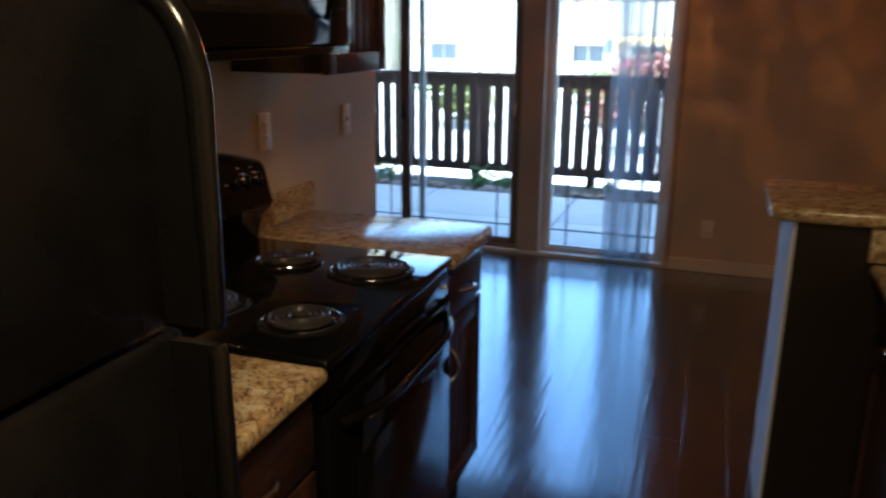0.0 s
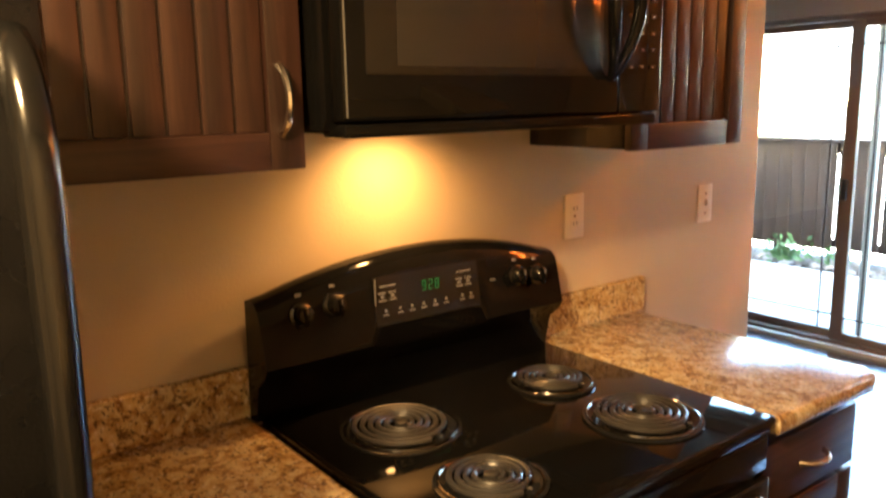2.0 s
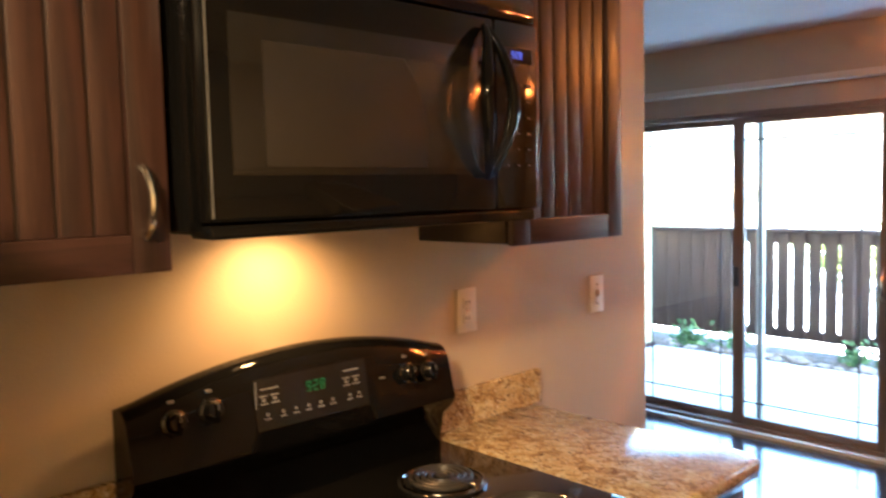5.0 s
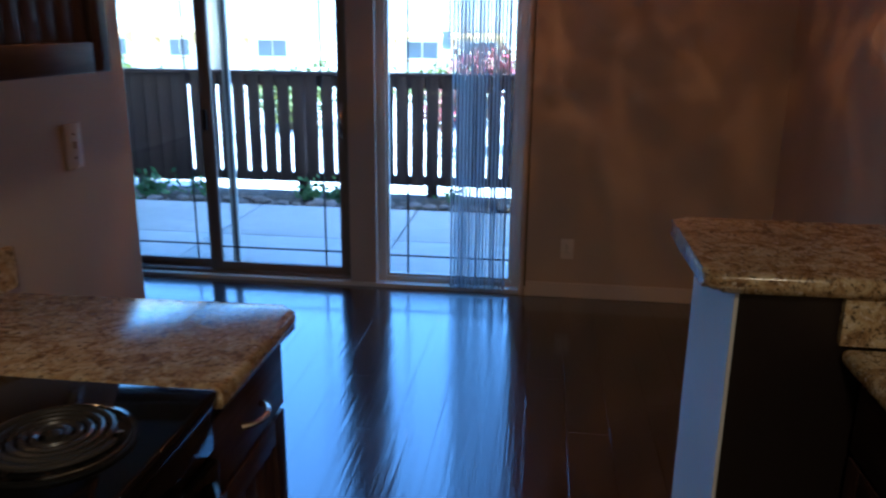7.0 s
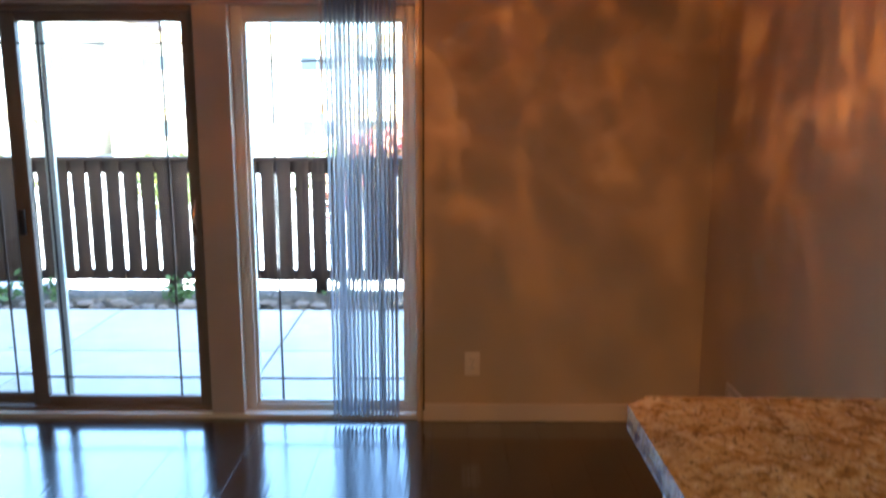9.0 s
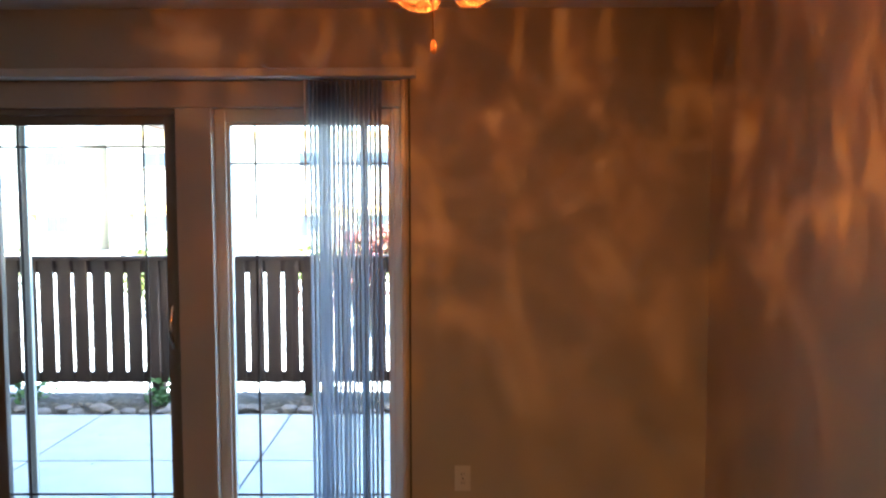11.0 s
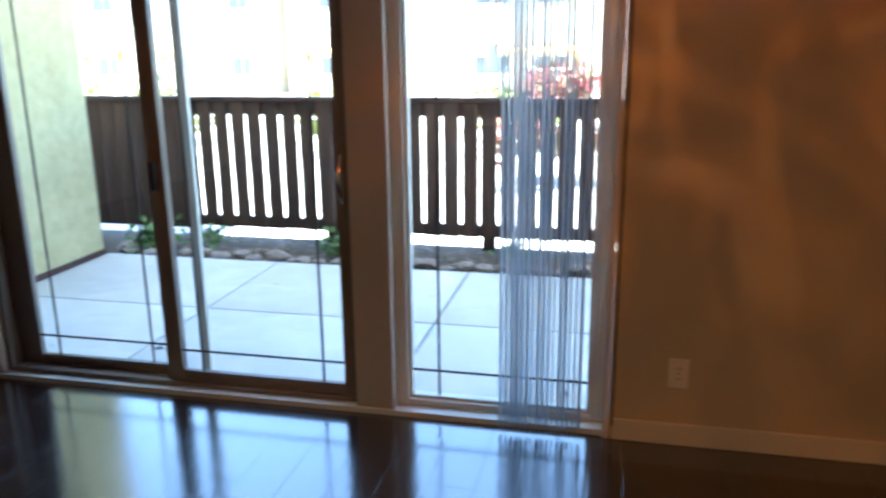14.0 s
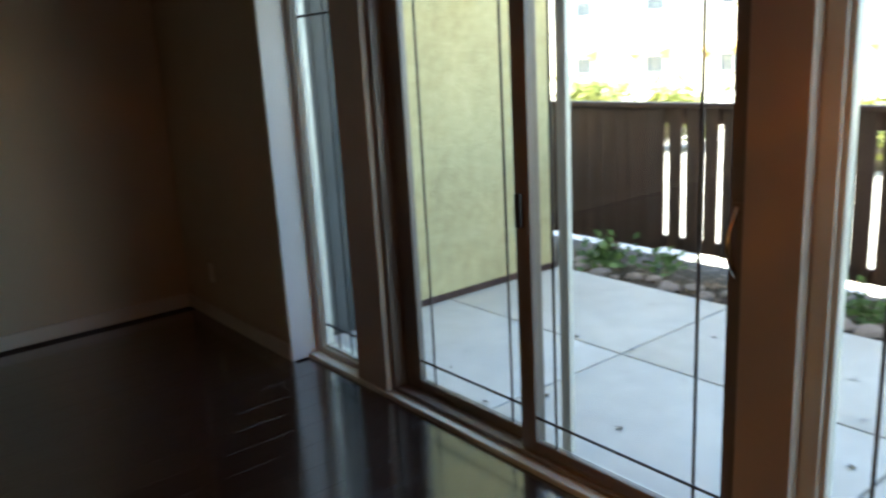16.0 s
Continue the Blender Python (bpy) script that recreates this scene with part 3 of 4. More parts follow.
part("handle", tube(bmesh.new(), hp, .013, 10), M_BLACK, od, "curved black oven handle")
part("vent_trim", boxes((-.671, -.648, RY0 + .006, RY1 - .006, .81, .885), bev=.006), M_BLACK, rng)
part("drawer", boxes((-.671, -.645, RY0 + .006, RY1 - .006, .05, .225), bev=.008), M_BLACK, rng)

# backguard: arched top, slightly leaning face
BZ = lambda y: 1.158 + .062 * (1 - ((y - 1.80) / .385) ** 2)
bm = bmesh.new()
N = 24
rows = []
for i in range(N + 1):
    y = RY0 - .012 + (RY1 - RY0 + .018) * i / N
    top = BZ(max(RY0, min(RY1, y)))
    # lower apron is set back, the control face stands forward
    prof = [(WX + .03, .915), (-1.262, .915), (-1.245, .99), (-1.215, 1.015), (-1.203, 1.035), (-1.228, top - .022), (-1.242, top - .006), (-1.262, top), (WX + .035, top - .006)]
    rows.append([bm.verts.new((px, y, pz)) for px, pz in prof])
skin(bm, rows)
bg = part("backguard", bm, M_BLACK, rng, "black backguard with an arched top")


def on_face(y, z):
    """A point on the leaning control face."""
    t = (z - 1.035) / (BZ(y) - .022 - 1.035)
    return Vector((-1.203 - .025 * t, y, z))


NORMAL = Vector((1, 0, .15)).normalized()
for y, z in ((1.492, 1.125), (1.565, 1.132), (2.045, 1.118), (2.110, 1.112)):
    p = on_face(y, z)
    k = part("knob", lathe(bmesh.new(), p, NORMAL, [(-.004, .024), (.006, .024), (.008, .019), (.024, .017), (.027, .014)], 20), M_BLACKP, bg)
    g = bmesh.new()
    q = p + NORMAL * .027
    box(g, q.x - .008, q.x + .006, y - .004, y + .004, z - .018, z + .018, .0025)
    part("grip", g, M_BLACK, k)
    part("pointer", boxes((q.x + .0055, q.x + .007, y - .001, y + .001, z + .006, z + .017)), M_MARK, k, "", False)
    m = on_face(y, z + .036)
    part("mark", boxes((m.x - .0005, m.x + .0012, y - .006, y + .006, z + .033, z + .039)), M_MARK, bg, "", False)
gp = bmesh.new()
pts = [on_face(1.655, 1.07), on_face(1.93, 1.07), on_face(1.93, 1.17), on_face(1.655, 1.17)]
lo = [gp.verts.new(q - NORMAL * .002) for q in pts]
hi = [gp.verts.new(q + NORMAL * .002) for q in pts]
skin(gp, [lo, hi])
cp = part("control_panel", gp, M_PANEL, bg, "glass touch control panel")


def dash(y0, y1, z0, z1, material, name="button_mark", parent=None):
    m = on_face((y0 + y1) / 2, (z0 + z1) / 2)
    part(name, boxes((m.x + .0018, m.x + .0032, y0, y1, z0, z1)), material, parent or cp, "", False)


dash(1.656, 1.6585, 1.075, 1.168, M_MARK, "panel_edge")
for y in (1.675, 1.70, 1.875, 1.90):
    dash(y - .009, y + .009, 1.120, 1.123, M_MARK)
    dash(y - .009, y + .009, 1.135, 1.138, M_MARK)
    dash(y - .004, y + .004, 1.126, 1.132, M_MARK)
for y in (1.68, 1.715, 1.745, 1.775, 1.805, 1.835, 1.88, 1.905):
    dash(y - .007, y + .007, 1.090, 1.093, M_MARK)
    dash(y - .003, y + .003, 1.097, 1.103, M_MARK)
dash(1.67, 1.71, 1.148, 1.151, M_MARK)
dash(1.87, 1.91, 1.150, 1.153, M_MARK)
dash(1.965, 1.98, 1.118, 1.121, M_MARK, "print", bg)

SEGS = {"9": "abcdfg", "2": "abged", "8": "abcdefg"}


def digit(ch, y, z, h, name, material, place, parent, outward):
    """A seven-segment digit on a face that looks along +x."""
    w, t = h * .5, h * .12
    spots = {"a": (0, w, h - t, h), "g": (0, w, h / 2 - t / 2, h / 2 + t / 2), "d": (0, w, 0, t), "f": (0, t, h / 2, h),
             "b": (w - t, w, h / 2, h), "e": (0, t, 0, h / 2), "c": (w - t, w, 0, h / 2)}
    bm = bmesh.new()
    for s in SEGS[ch]:
        a, b, c, d = spots[s]
        box(bm, place + outward, place + outward + .0008, y + a, y + b, z + c, z + d)
    part(name, bm, material, parent, "glowing clock digit", False)


for i, ch in enumerate("928"):
    digit(ch, 1.775 + i * .017, 1.126, .022, "digit", M_LED, on_face(1.79, 1.137).x, cp, .0024)


def burner(x, y, r, turns):
    c = Vector((x, y, .9225))
    pan = part("drip_pan", lathe(bmesh.new(), c, (0, 0, 1), [(0, r + .022), (.004, r + .022), (.006, r + .012), (.002, r + .004), (.0015, .03), (.0005, .0)], 40), M_PAN, rng, "glossy black drip pan")
    trim = [c + Vector(((r + .013) * math.cos(a), (r + .013) * math.sin(a), .006)) for a in (2 * math.pi * i / 40 for i in range(41))]
    part("rim", tube(bmesh.new(), trim, .0022, 6), M_RIM, pan, "thin chrome rim")
    pts = []
    n = 30 * turns
    for i in range(n + 1):
        a = 2 * math.pi * i / 30
        rr = .018 + (r - .018) * i / n
        pts.append(c + Vector((rr * math.cos(a), rr * math.sin(a), .0125)))
    part("coil", tube(bmesh.new(), pts, .0052, 7), M_COIL, pan, "dark spiral heating coil")
    bm = bmesh.new()
    for k in range(3):
        a = 2 * math.pi * k / 3 + .4
        d = Vector((math.cos(a), math.sin(a), 0))
        tube(bm, [c + d * .01 + Vector((0, 0, .0055)), c + d * r + Vector((0, 0, .0055))], .003, 6)
    part("support", bm, M_CHROME, pan)
    part("medallion", lathe(bmesh.new(), c, (0, 0, 1), [(.004, .012), (.016, .012), (.017, .009)], 16), M_COIL, pan)


for x, y, r, n in ((-1.045, 1.597, .092, 5), (-.785, 1.590, .072, 4), (-1.040, 1.985, .072, 4), (-.795, 1.980, .092, 5)):
    burner(x, y, r, n)

# ---- microwave ----
MY0, MY1, MZ0, MZ1 = 1.425, 2.178, 1.478, 1.918
MF = -.925
mw = thing("microwave", (-1.1, 1.80, MZ0), "black over-the-range microwave under a wall cabinet", "microwave")
bm = bmesh.new()
extrude_poly(bm, [(WX + .002, MZ0), (MF - .055, MZ0), (MF - .045, MZ0 + .02), (MF - .045, MZ1), (WX + .002, MZ1)], 1, MY0, MY1)
part("body", bm, M_BLACKP, mw)
MD = 2.045     # door ends, control strip begins
dr = part("door", boxes((MF - .044, MF, MY0 + .004, MD, MZ0 + .012, MZ1 - .055), bev=.008), M_BLACK, mw)
part("window_rim", boxes((MF - .001, MF + .0015, MY0 + .046, MD - .05, MZ0 + .082, MZ1 - .118), bev=.001), M_MWRIM, dr, "smoked glass border of the window")
part("window", boxes((MF + .0016, MF + .0030, MY0 + .102, MD - .06, MZ0 + .095, MZ1 - .155), bev=.0005), M_MWGLASS, dr, "dark perforated window")
part("trim_line", boxes((MF - .0005, MF + .0012, MY0 + .010, MY0 + .012, MZ0 + .02, MZ1 - .06)), M_MARK, dr, "", False)
ctl = part("control_strip", boxes((MF - .044, MF - .001, MD + .003, MY1 - .003, MZ0 + .012, MZ1 - .055), bev=.006), M_PANEL, mw)
part("top_panel", boxes((MF - .044, MF - .004, MY0 + .003, MY1 - .003, MZ1 - .052, MZ1 - .002), bev=.006), M_BLACK, mw)
for i in range(5):
    part("badge_stroke", boxes((MF - .0045, MF - .0025, 1.800 + i * .0105, 1.808 + i * .0105, MZ1 - .046, MZ1 - .034 + .003 * (i % 2)), bev=.0006), M_CHROME, mw, "small pale badge stroke")
# leaf-shaped loop handle: two bowed bars that meet at their ends
for s in (-1, 1):
    pts = []
    for i in range(21):
        u = i / 20
        z = MZ0 + .075 + (MZ1 - .075 - MZ0 - .075) * u
        pts.append((MF + .006 + .040 * math.sin(math.pi * u) ** .7, MD - .035 + s * .036 * math.sin(math.pi * u), z))
    part("handle_bar", tube(bmesh.new(), pts, [.007 + .006 * math.sin(math.pi * i / 20) for i in range(21)], 10), M_BLACK, dr, "bowed glossy black handle bar")
for i in range(6):
    for k in range(3):
        y = MD + .035 + k * .032
        z = MZ0 + .10 + i * .032
        part("key", boxes((MF - .0015, MF + .0004, y - .009, y + .009, z - .004, z + .004)), M_BLACKP, ctl, "", False)
        part("key_mark", boxes((MF + .0003, MF + .0009, y - .003, y + .003, z - .0012, z + .0012)), M_MARK, ctl, "", False)
part("display", boxes((MF - .0015, MF + .0003, MD + .02, MY1 - .02, MZ1 - .135, MZ1 - .105)), M_PANEL, ctl, "", False)
for i, ch in enumerate("928"):
    digit(ch, MD + .05 + i * .011, MZ1 - .127, .014, "digit", M_LEDB, MF, ctl, .0006)
part("underside", boxes((WX + .05, MF - .07, MY0 + .02, MY1 - .02, MZ0 - .006, MZ0 - .0005), bev=.002), M_FRSIDE, mw)
part("lip", boxes((MF - .075, MF - .006, MY0 + .01, MY1 - .01, MZ0 - .012, MZ0 + .010), bev=.005), M_BLACK, mw, "glossy curved lower lip")
part("lamp_lens", boxes((WX + .12, WX + .18, 1.715, 1.785, MZ0 - .009, MZ0 - .0065)), M_LENS, mw, "glowing cooktop lamp lens", False)
lamp = new("cooktop_lamp", bpy.data.lights.new("cooktop_lamp", 'SPOT'))
lamp.data.spot_size, lamp.data.spot_blend, lamp.data.shadow_soft_size = radians(150), 1.0, .018
lamp.data.energy, lamp.data.color = MW_LAMP * 4, (1.0, 0.47, 0.13)
lamp.matrix_world = look((WX + .15, 1.75, MZ0 - .028), (WX + .08, 1.75, 1.27))

# ---- refrigerator ----
FX, FY1, FZ = -.60, .975, 1.70
fr = thing("refrigerator", (-.95, .6, 0), "black pebbled top-freezer refrigerator beside the counter", "refrigerator")
part("body", boxes((WX + .04, FX - .075, .23, FY1 - .004, .02, FZ - .012), bev=.006), M_FRSIDE, fr)
SP = 1.168
d1 = part("freezer_door", boxes((FX - .07, FX, .232, FY1, SP + .004, FZ), bev=.014), M_FRIDGE, fr)
d2 = part("fridge_door", boxes((FX - .07, FX, .232, FY1, .09, SP - .004), bev=.014), M_FRIDGE, fr)
part("kick_grille", boxes((FX - .09, FX - .05, .25, FY1 - .02, .015, .085), bev=.003), M_BLACKP, fr)


def fridge_handle(d, z_foot, z_tip):
    """A deep grip along the door's edge: square at the foot by the split, swept back into the door at the tip."""
    s = 1 if z_tip > z_foot else -1
    reach, r = .074, .12
    outline = [(FX - .002, z_foot), (FX + reach - .012, z_foot), (FX + reach - .003, z_foot + s * .004), (FX + reach, z_foot + s * .014)]
    for i in range(13):
        a = math.pi / 2 * i / 12
        outline.append((FX + reach * (1 - (1 - math.cos(a)) ** 1.0), z_tip - s * r + s * r * math.sin(a)))
    outline[-1] = (FX - .002, z_tip)
    # thin web behind, thick rounded bar in front
    bm = bmesh.new()
    lo = [bm.verts.new((x, FY1 - .036, z)) for x, z in outline]
    hi = [bm.verts.new((x, FY1 - .022, z)) for x, z in outline]
    skin(bm, [lo, hi])
    h = part("handle", bm, M_BLACKP, d, "deep black grip along the door's edge", False)
    bm = bmesh.new()
    tube(bm, [(x - .006, FY1 - .030, z) for x, z in outline[2:-1]], [.013] * 2 + [.016] * (len(outline) - 6) + [.012], 12)
    part("grip_bar", bm, M_BLACKP, h)


fridge_handle(d1, SP + .012, 1.575)
fridge_handle(d2, SP - .010, SP - .52)
part("badge", boxes((FX, FX + .002, .895, .958, 1.652, 1.680), bev=.0008), M_BRASS, d1, "small dark bronze maker's badge")
part("hinge_cap", boxes((FX - .06, FX - .005, .25, .32, FZ, FZ + .014), bev=.004), M_BLACKP, fr)

# ---- peninsula ----
pony = S("wall_pony", boxes((.265, EX - .0005, 2.565, 2.955, 0, 1.018)), M_CABIN, "dark panelled half wall carrying the bar top", "wall")
S("trim_end_panel", boxes((.256, .2645, 2.562, 2.965, 0, 1.018), bev=.002), M_WHITE, "white painted end panel of the half wall", "trim")
S("trim_back_panel", boxes((.265, EX - .0005, 2.9555, 2.964, 0, 1.018)), M_WALL, "taupe painted dining side of the half wall", "trim")
solid("bar_top", slab(worktop("", .190, EX - .0005, 2.522, 2.985, "", ("sw", "nw")), 1.019, 1.058, .018), M_GRANITE, "raised speckled granite breakfast bar top", "bar top", smooth=True)
solid("worktop", slab(worktop("", .462, EX - .0005, .72, 2.543, "", ()), CZ0, CZ1), M_GRANITE, "lower granite worktop along the opposite counter", "worktop", smooth=True)
solid("backsplash", boxes((.455, EX - .0008, 2.5435, 2.5645, CZ1 + .0005, 1.0185), bev=.002), M_GRANITE, "granite upstand between worktop and bar top", "backsplash")

# ---- dining ceiling light ----
LXc, LYc = -.07, 4.05
cl = thing("ceiling_light", (LXc, LYc, CEIL), "bronze ceiling light with amber glass tulip shades, switched on", "ceiling light")
part("canopy", lathe(bmesh.new(), (LXc, LYc, CEIL), (0, 0, -1), [(.0005, .075), (.02, .075), (.035, .05), (.045, .02)], 28), M_BRASS, cl)
part("stem", tube(bmesh.new(), [(LXc, LYc, CEIL - .04), (LXc, LYc, CEIL - .16)], .012, 12), M_BRASS, cl)
part("hub", lathe(bmesh.new(), (LXc, LYc, CEIL - .12), (0, 0, -1), [(0, .02), (.02, .05), (.06, .058), (.10, .045), (.13, .018), (.145, .006)], 28), M_BRASS, cl)
for k in range(4):
    a = radians(20 + 90 * k)
    d = Vector((math.cos(a), math.sin(a), 0))
    c = Vector((LXc, LYc, CEIL - .17))
    tip = c + d * .085 + Vector((0, 0, -.02))
    arm = part("arm", tube(bmesh.new(), [c + d * .04, c + d * .07 + Vector((0, 0, .012)), tip], .009, 8), M_BRASS, cl)
    ax = (d * .45 + Vector((0, 0, -1))).normalized()
    part("socket", lathe(bmesh.new(), tip, ax, [(-.01, .016), (.025, .02), (.03, .02)], 16), M_BRASS, arm)
    # fluted tulip shade, closed below so all light crosses the painted streaks
    u = ax.orthogonal().normalized()
    w = ax.cross(u)
    bm = bmesh.new()
    rings = []
    prof = [(.02, .022), (.035, .042), (.06, .055), (.09, .060), (.11, .052), (.122, .03), (.126, .006)]
    for h, r in prof + [(h, r - .003) for h, r in prof[::-1]]:
        rings.append([bm.verts.new(tip + ax * h + (u * math.cos(b) + w * math.sin(b)) * r * (1 + .05 * math.cos(8 * b) * h / .12)) for b in (2 * math.pi * i / 48 for i in range(48))])
    skin(bm, rings, False)
    part("shade", bm, M_SHADE, cl, "amber glass shade with painted light streaks")
    bc = tip + ax * .065
    part("bulb", lathe(bmesh.new(), bc, ax, [(-.03, .008), (-.012, .016), (.004, .019), (.018, .013), (.023, .002)], 16), M_BULB, cl, "glowing warm bulb")
    pl = new("bulb_light", bpy.data.lights.new("bulb_light", 'POINT'))
    pl.data.energy, pl.data.color, pl.data.shadow_soft_size = FAN_BULB, (1.0, 0.54, 0.22), .001
    pl.location = tip + ax * .096
part("pull_chain", tube(bmesh.new(), [(LXc, LYc, CEIL - .26), (LXc, LYc, 1.965)], .002, 6), M_BRASS, cl)
part("chain_fob", lathe(bmesh.new(), (LXc, LYc, 1.968), (0, 0, -1), [(0, .003), (.01, .007), (.03, .0085), (.038, .004)], 14), M_FOB, cl, "small wooden chain fob")

# ---- kitchen ceiling light: unseen, added as warm fill for the kitchen ----
kl = thing("ceiling_light", (-.02, .30, CEIL), "unseen round frosted flush ceiling light, added to brighten the kitchen", "ceiling light")
part("rim", lathe(bmesh.new(), (-.02, .30, CEIL), (0, 0, -1), [(.0005, .15), (.03, .15), (.032, .14)], 36), M_CHROME, kl)
part("diffuser", lathe(bmesh.new(), (-.02, .30, CEIL - .03), (0, 0, -1), [(0, .138), (.03, .12), (.055, .07), (.06, .004)], 36), emit("diffuser glow", (1.0, .62, .32), .5), kl)
kp = new("kitchen_fill_light", bpy.data.lights.new("kitchen_fill_light", 'AREA'))
kp.data.shape, kp.data.size, kp.data.energy, kp.data.color = 'DISK', .26, KITCHEN_FILL, (1.0, .62, .25)
kp.matrix_world = look((-.02, .30, CEIL - .095), (-.02, .30, 0))

# ---- outside ----
S("ground", boxes((-150, 150, OUT + .02, 300, -.5, -.14)), M_GROUND, "sunlit pale pavement reaching into the distance", "ground")
patio = S("patio_bed", boxes((-4.0, 3.0, OUT + .005, 7.70, -.139, -.07)), M_DIRT, "concrete patio slabs with dark joints", "patio")
bed = S("planting_bed", boxes((-6.0, 3.0, 7.705, 8.47, -.139, -.075)), M_DIRT, "bare dirt bed along the fence", "bed")
XS, YS2 = (-3.998, -2.60, -1.19, .31, 1.765, 2.99), (OUT + .006, 6.66, 7.70)
for xa, xb in zip(XS, XS[1:]):
    for ya, yb in zip(YS2, YS2[1:]):
        part("slab", boxes((xa + .006, xb - .006, ya + .006, yb - .006, -.0699, GZ), bev=.006), M_CONC, patio)

# own building above: unseen storey and roof, added and sized to shade the patio
S("wall_upper", boxes((-12, 9, OUT - .25, OUT, CEIL + .21, 5.4)), M_STUCCO, "unseen cream stucco upper storey, added to shade the patio", "wall")
S("roof_upper", boxes((-12, 9, -5, OUT + 1.6, 5.41, 5.55)), M_ROOF, "unseen flat brown roof, added with an eave sized to shade the patio", "roof")
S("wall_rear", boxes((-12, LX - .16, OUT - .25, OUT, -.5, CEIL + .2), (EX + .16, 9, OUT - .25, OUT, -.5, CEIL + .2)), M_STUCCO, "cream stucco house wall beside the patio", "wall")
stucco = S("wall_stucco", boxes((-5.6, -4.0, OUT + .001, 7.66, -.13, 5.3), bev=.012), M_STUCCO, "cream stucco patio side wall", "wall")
S("trim_weep", boxes((-3.999, -3.985, OUT + .02, 7.655, -.049, -.005), bev=.002), M_FENCE, "dark base strip under the stucco wall", "trim")
sd = thing("storage_door", (-3.96, 5.86, GZ), "grey painted narrow storage door in the stucco wall", "door")
part("leaf", boxes((-3.985, -3.945, 5.63, 6.005, GZ + .004, 1.99), bev=.004), M_GREYDOOR, sd)
part("frame", boxes((-3.998, -3.925, 6.01, 6.06, GZ + .004, 2.03), (-3.998, -3.925, 5.62, 6.0095, 1.995, 2.03), bev=.004), M_STUCCO, sd, "cream door frame")
part("lever", tube(bmesh.new(), [(-3.944, 5.97, .94), (-3.90, 5.97, .94), (-3.89, 5.95, .94), (-3.89, 5.87, .935)], .009, 8), M_CHROME, sd, "bright lever handle")
part("rose", lathe(bmesh.new(), (-3.945, 5.97, .94), (1, 0, 0), [(0, .026), (.006, .026), (.008, .02)], 20), M_CHROME, sd)

wl = thing("wall_lantern", (-3.998, 6.97, 1.82), "dark metal wall lantern on the stucco wall", "wall lamp")
part("back_plate", boxes((-3.999, -3.985, 6.91, 7.03, 1.86, 2.02), bev=.003), M_BAR, wl)
part("cage", boxes((-3.96, -3.86, 6.92, 7.02, 1.85, 2.0), bev=.01), M_FRAMELT, wl, "frosted lantern body")
part("base", lathe(bmesh.new(), (-3.91, 6.97, 1.849), (0, 0, -1), [(0, .062), (.012, .058), (.02, .02), (.03, .006)], 20), M_BAR, wl)
part("cap", lathe(bmesh.new(), (-3.91, 6.97, 2.001), (0, 0, 1), [(0, .075), (.01, .07), (.04, .02), (.05, .004)], 20), M_BAR, wl)
part("arm", tube(bmesh.new(), [(-3.985, 6.97, 1.95), (-3.955, 6.97, 1.95)], .012, 8), M_BAR, wl)

# fence
FYc, FTOP = 8.30, 1.09
fence = thing("fence", (-1, FYc, -.075), "dark brown wooden patio fence with upright slats", "fence")
FX0, FX1 = -6.0, 3.2
part("top_rail", boxes((FX0, FX1, FYc - .05, FYc + .06, FTOP - .035, FTOP), bev=.005), M_FENCE, fence)
part("upper_rail", boxes((FX0, FX1, FYc - .0, FYc + .045, FTOP - .14, FTOP - .036), bev=.004), M_FENCE, fence)
part("lower_rail", boxes((FX0, FX1, FYc - .0, FYc + .045, .05, .135), bev=.004), M_FENCE, fence)
for x in (-4.08, -2.42, -1.16, .15, 1.5, 2.8):
    part("post", boxes((x - .048, x + .048, FYc + .046, FYc + .14, -.0745, FTOP - .036), bev=.005), M_FENCE, fence)
x, k = -3.62, 0
step, wid = .142, .117
while x < FX1 - .1:
    dz, dx = random.uniform(-.006, .006), random.uniform(-.005, .005)
    bm = boxes((-wid / 2, wid / 2, -.009, .009, .055 + dz, FTOP - .036), bev=.003)
    bmesh.ops.rotate(bm, verts=bm.verts, cent=(0, 0, 0), matrix=Matrix.Rotation(radians(-4), 3, 'Z'))
    bmesh.ops.translate(bm, verts=bm.verts, vec=(x + dx + wid / 2, FYc - .026, 0))
    part("slat", bm, M_FENCE, fence)
    x += step
x = FX0
while x < -3.63:
    part("board", boxes((x, x + .135, FYc - .022, FYc - .001, .03, FTOP - .036), bev=.003), M_FENCE, fence)
    x += .137


def leaves(bm, c, r, n, size, flat=.6):
    for _ in range(n):
        d = Vector((random.gauss(0, .5), random.gauss(0, .5), random.gauss(0, .5) * flat))
        p = Vector(c) + Vector((d.x * r, d.y * r, abs(d.z) * r if flat < 1 else d.z * r))
        u = Vector((random.uniform(-1, 1), random.uniform(-1, 1), random.uniform(-.3, 1))).normalized()
        w = u.orthogonal().normalized()
        s = size * random.uniform(.6, 1.3)
        vs = [bm.verts.new(p), bm.verts.new(p + u * s * .5 + w * s * .28), bm.verts.new(p + u * s), bm.verts.new(p + u * s * .5 - w * s * .28)]
        bm.faces.new(vs)


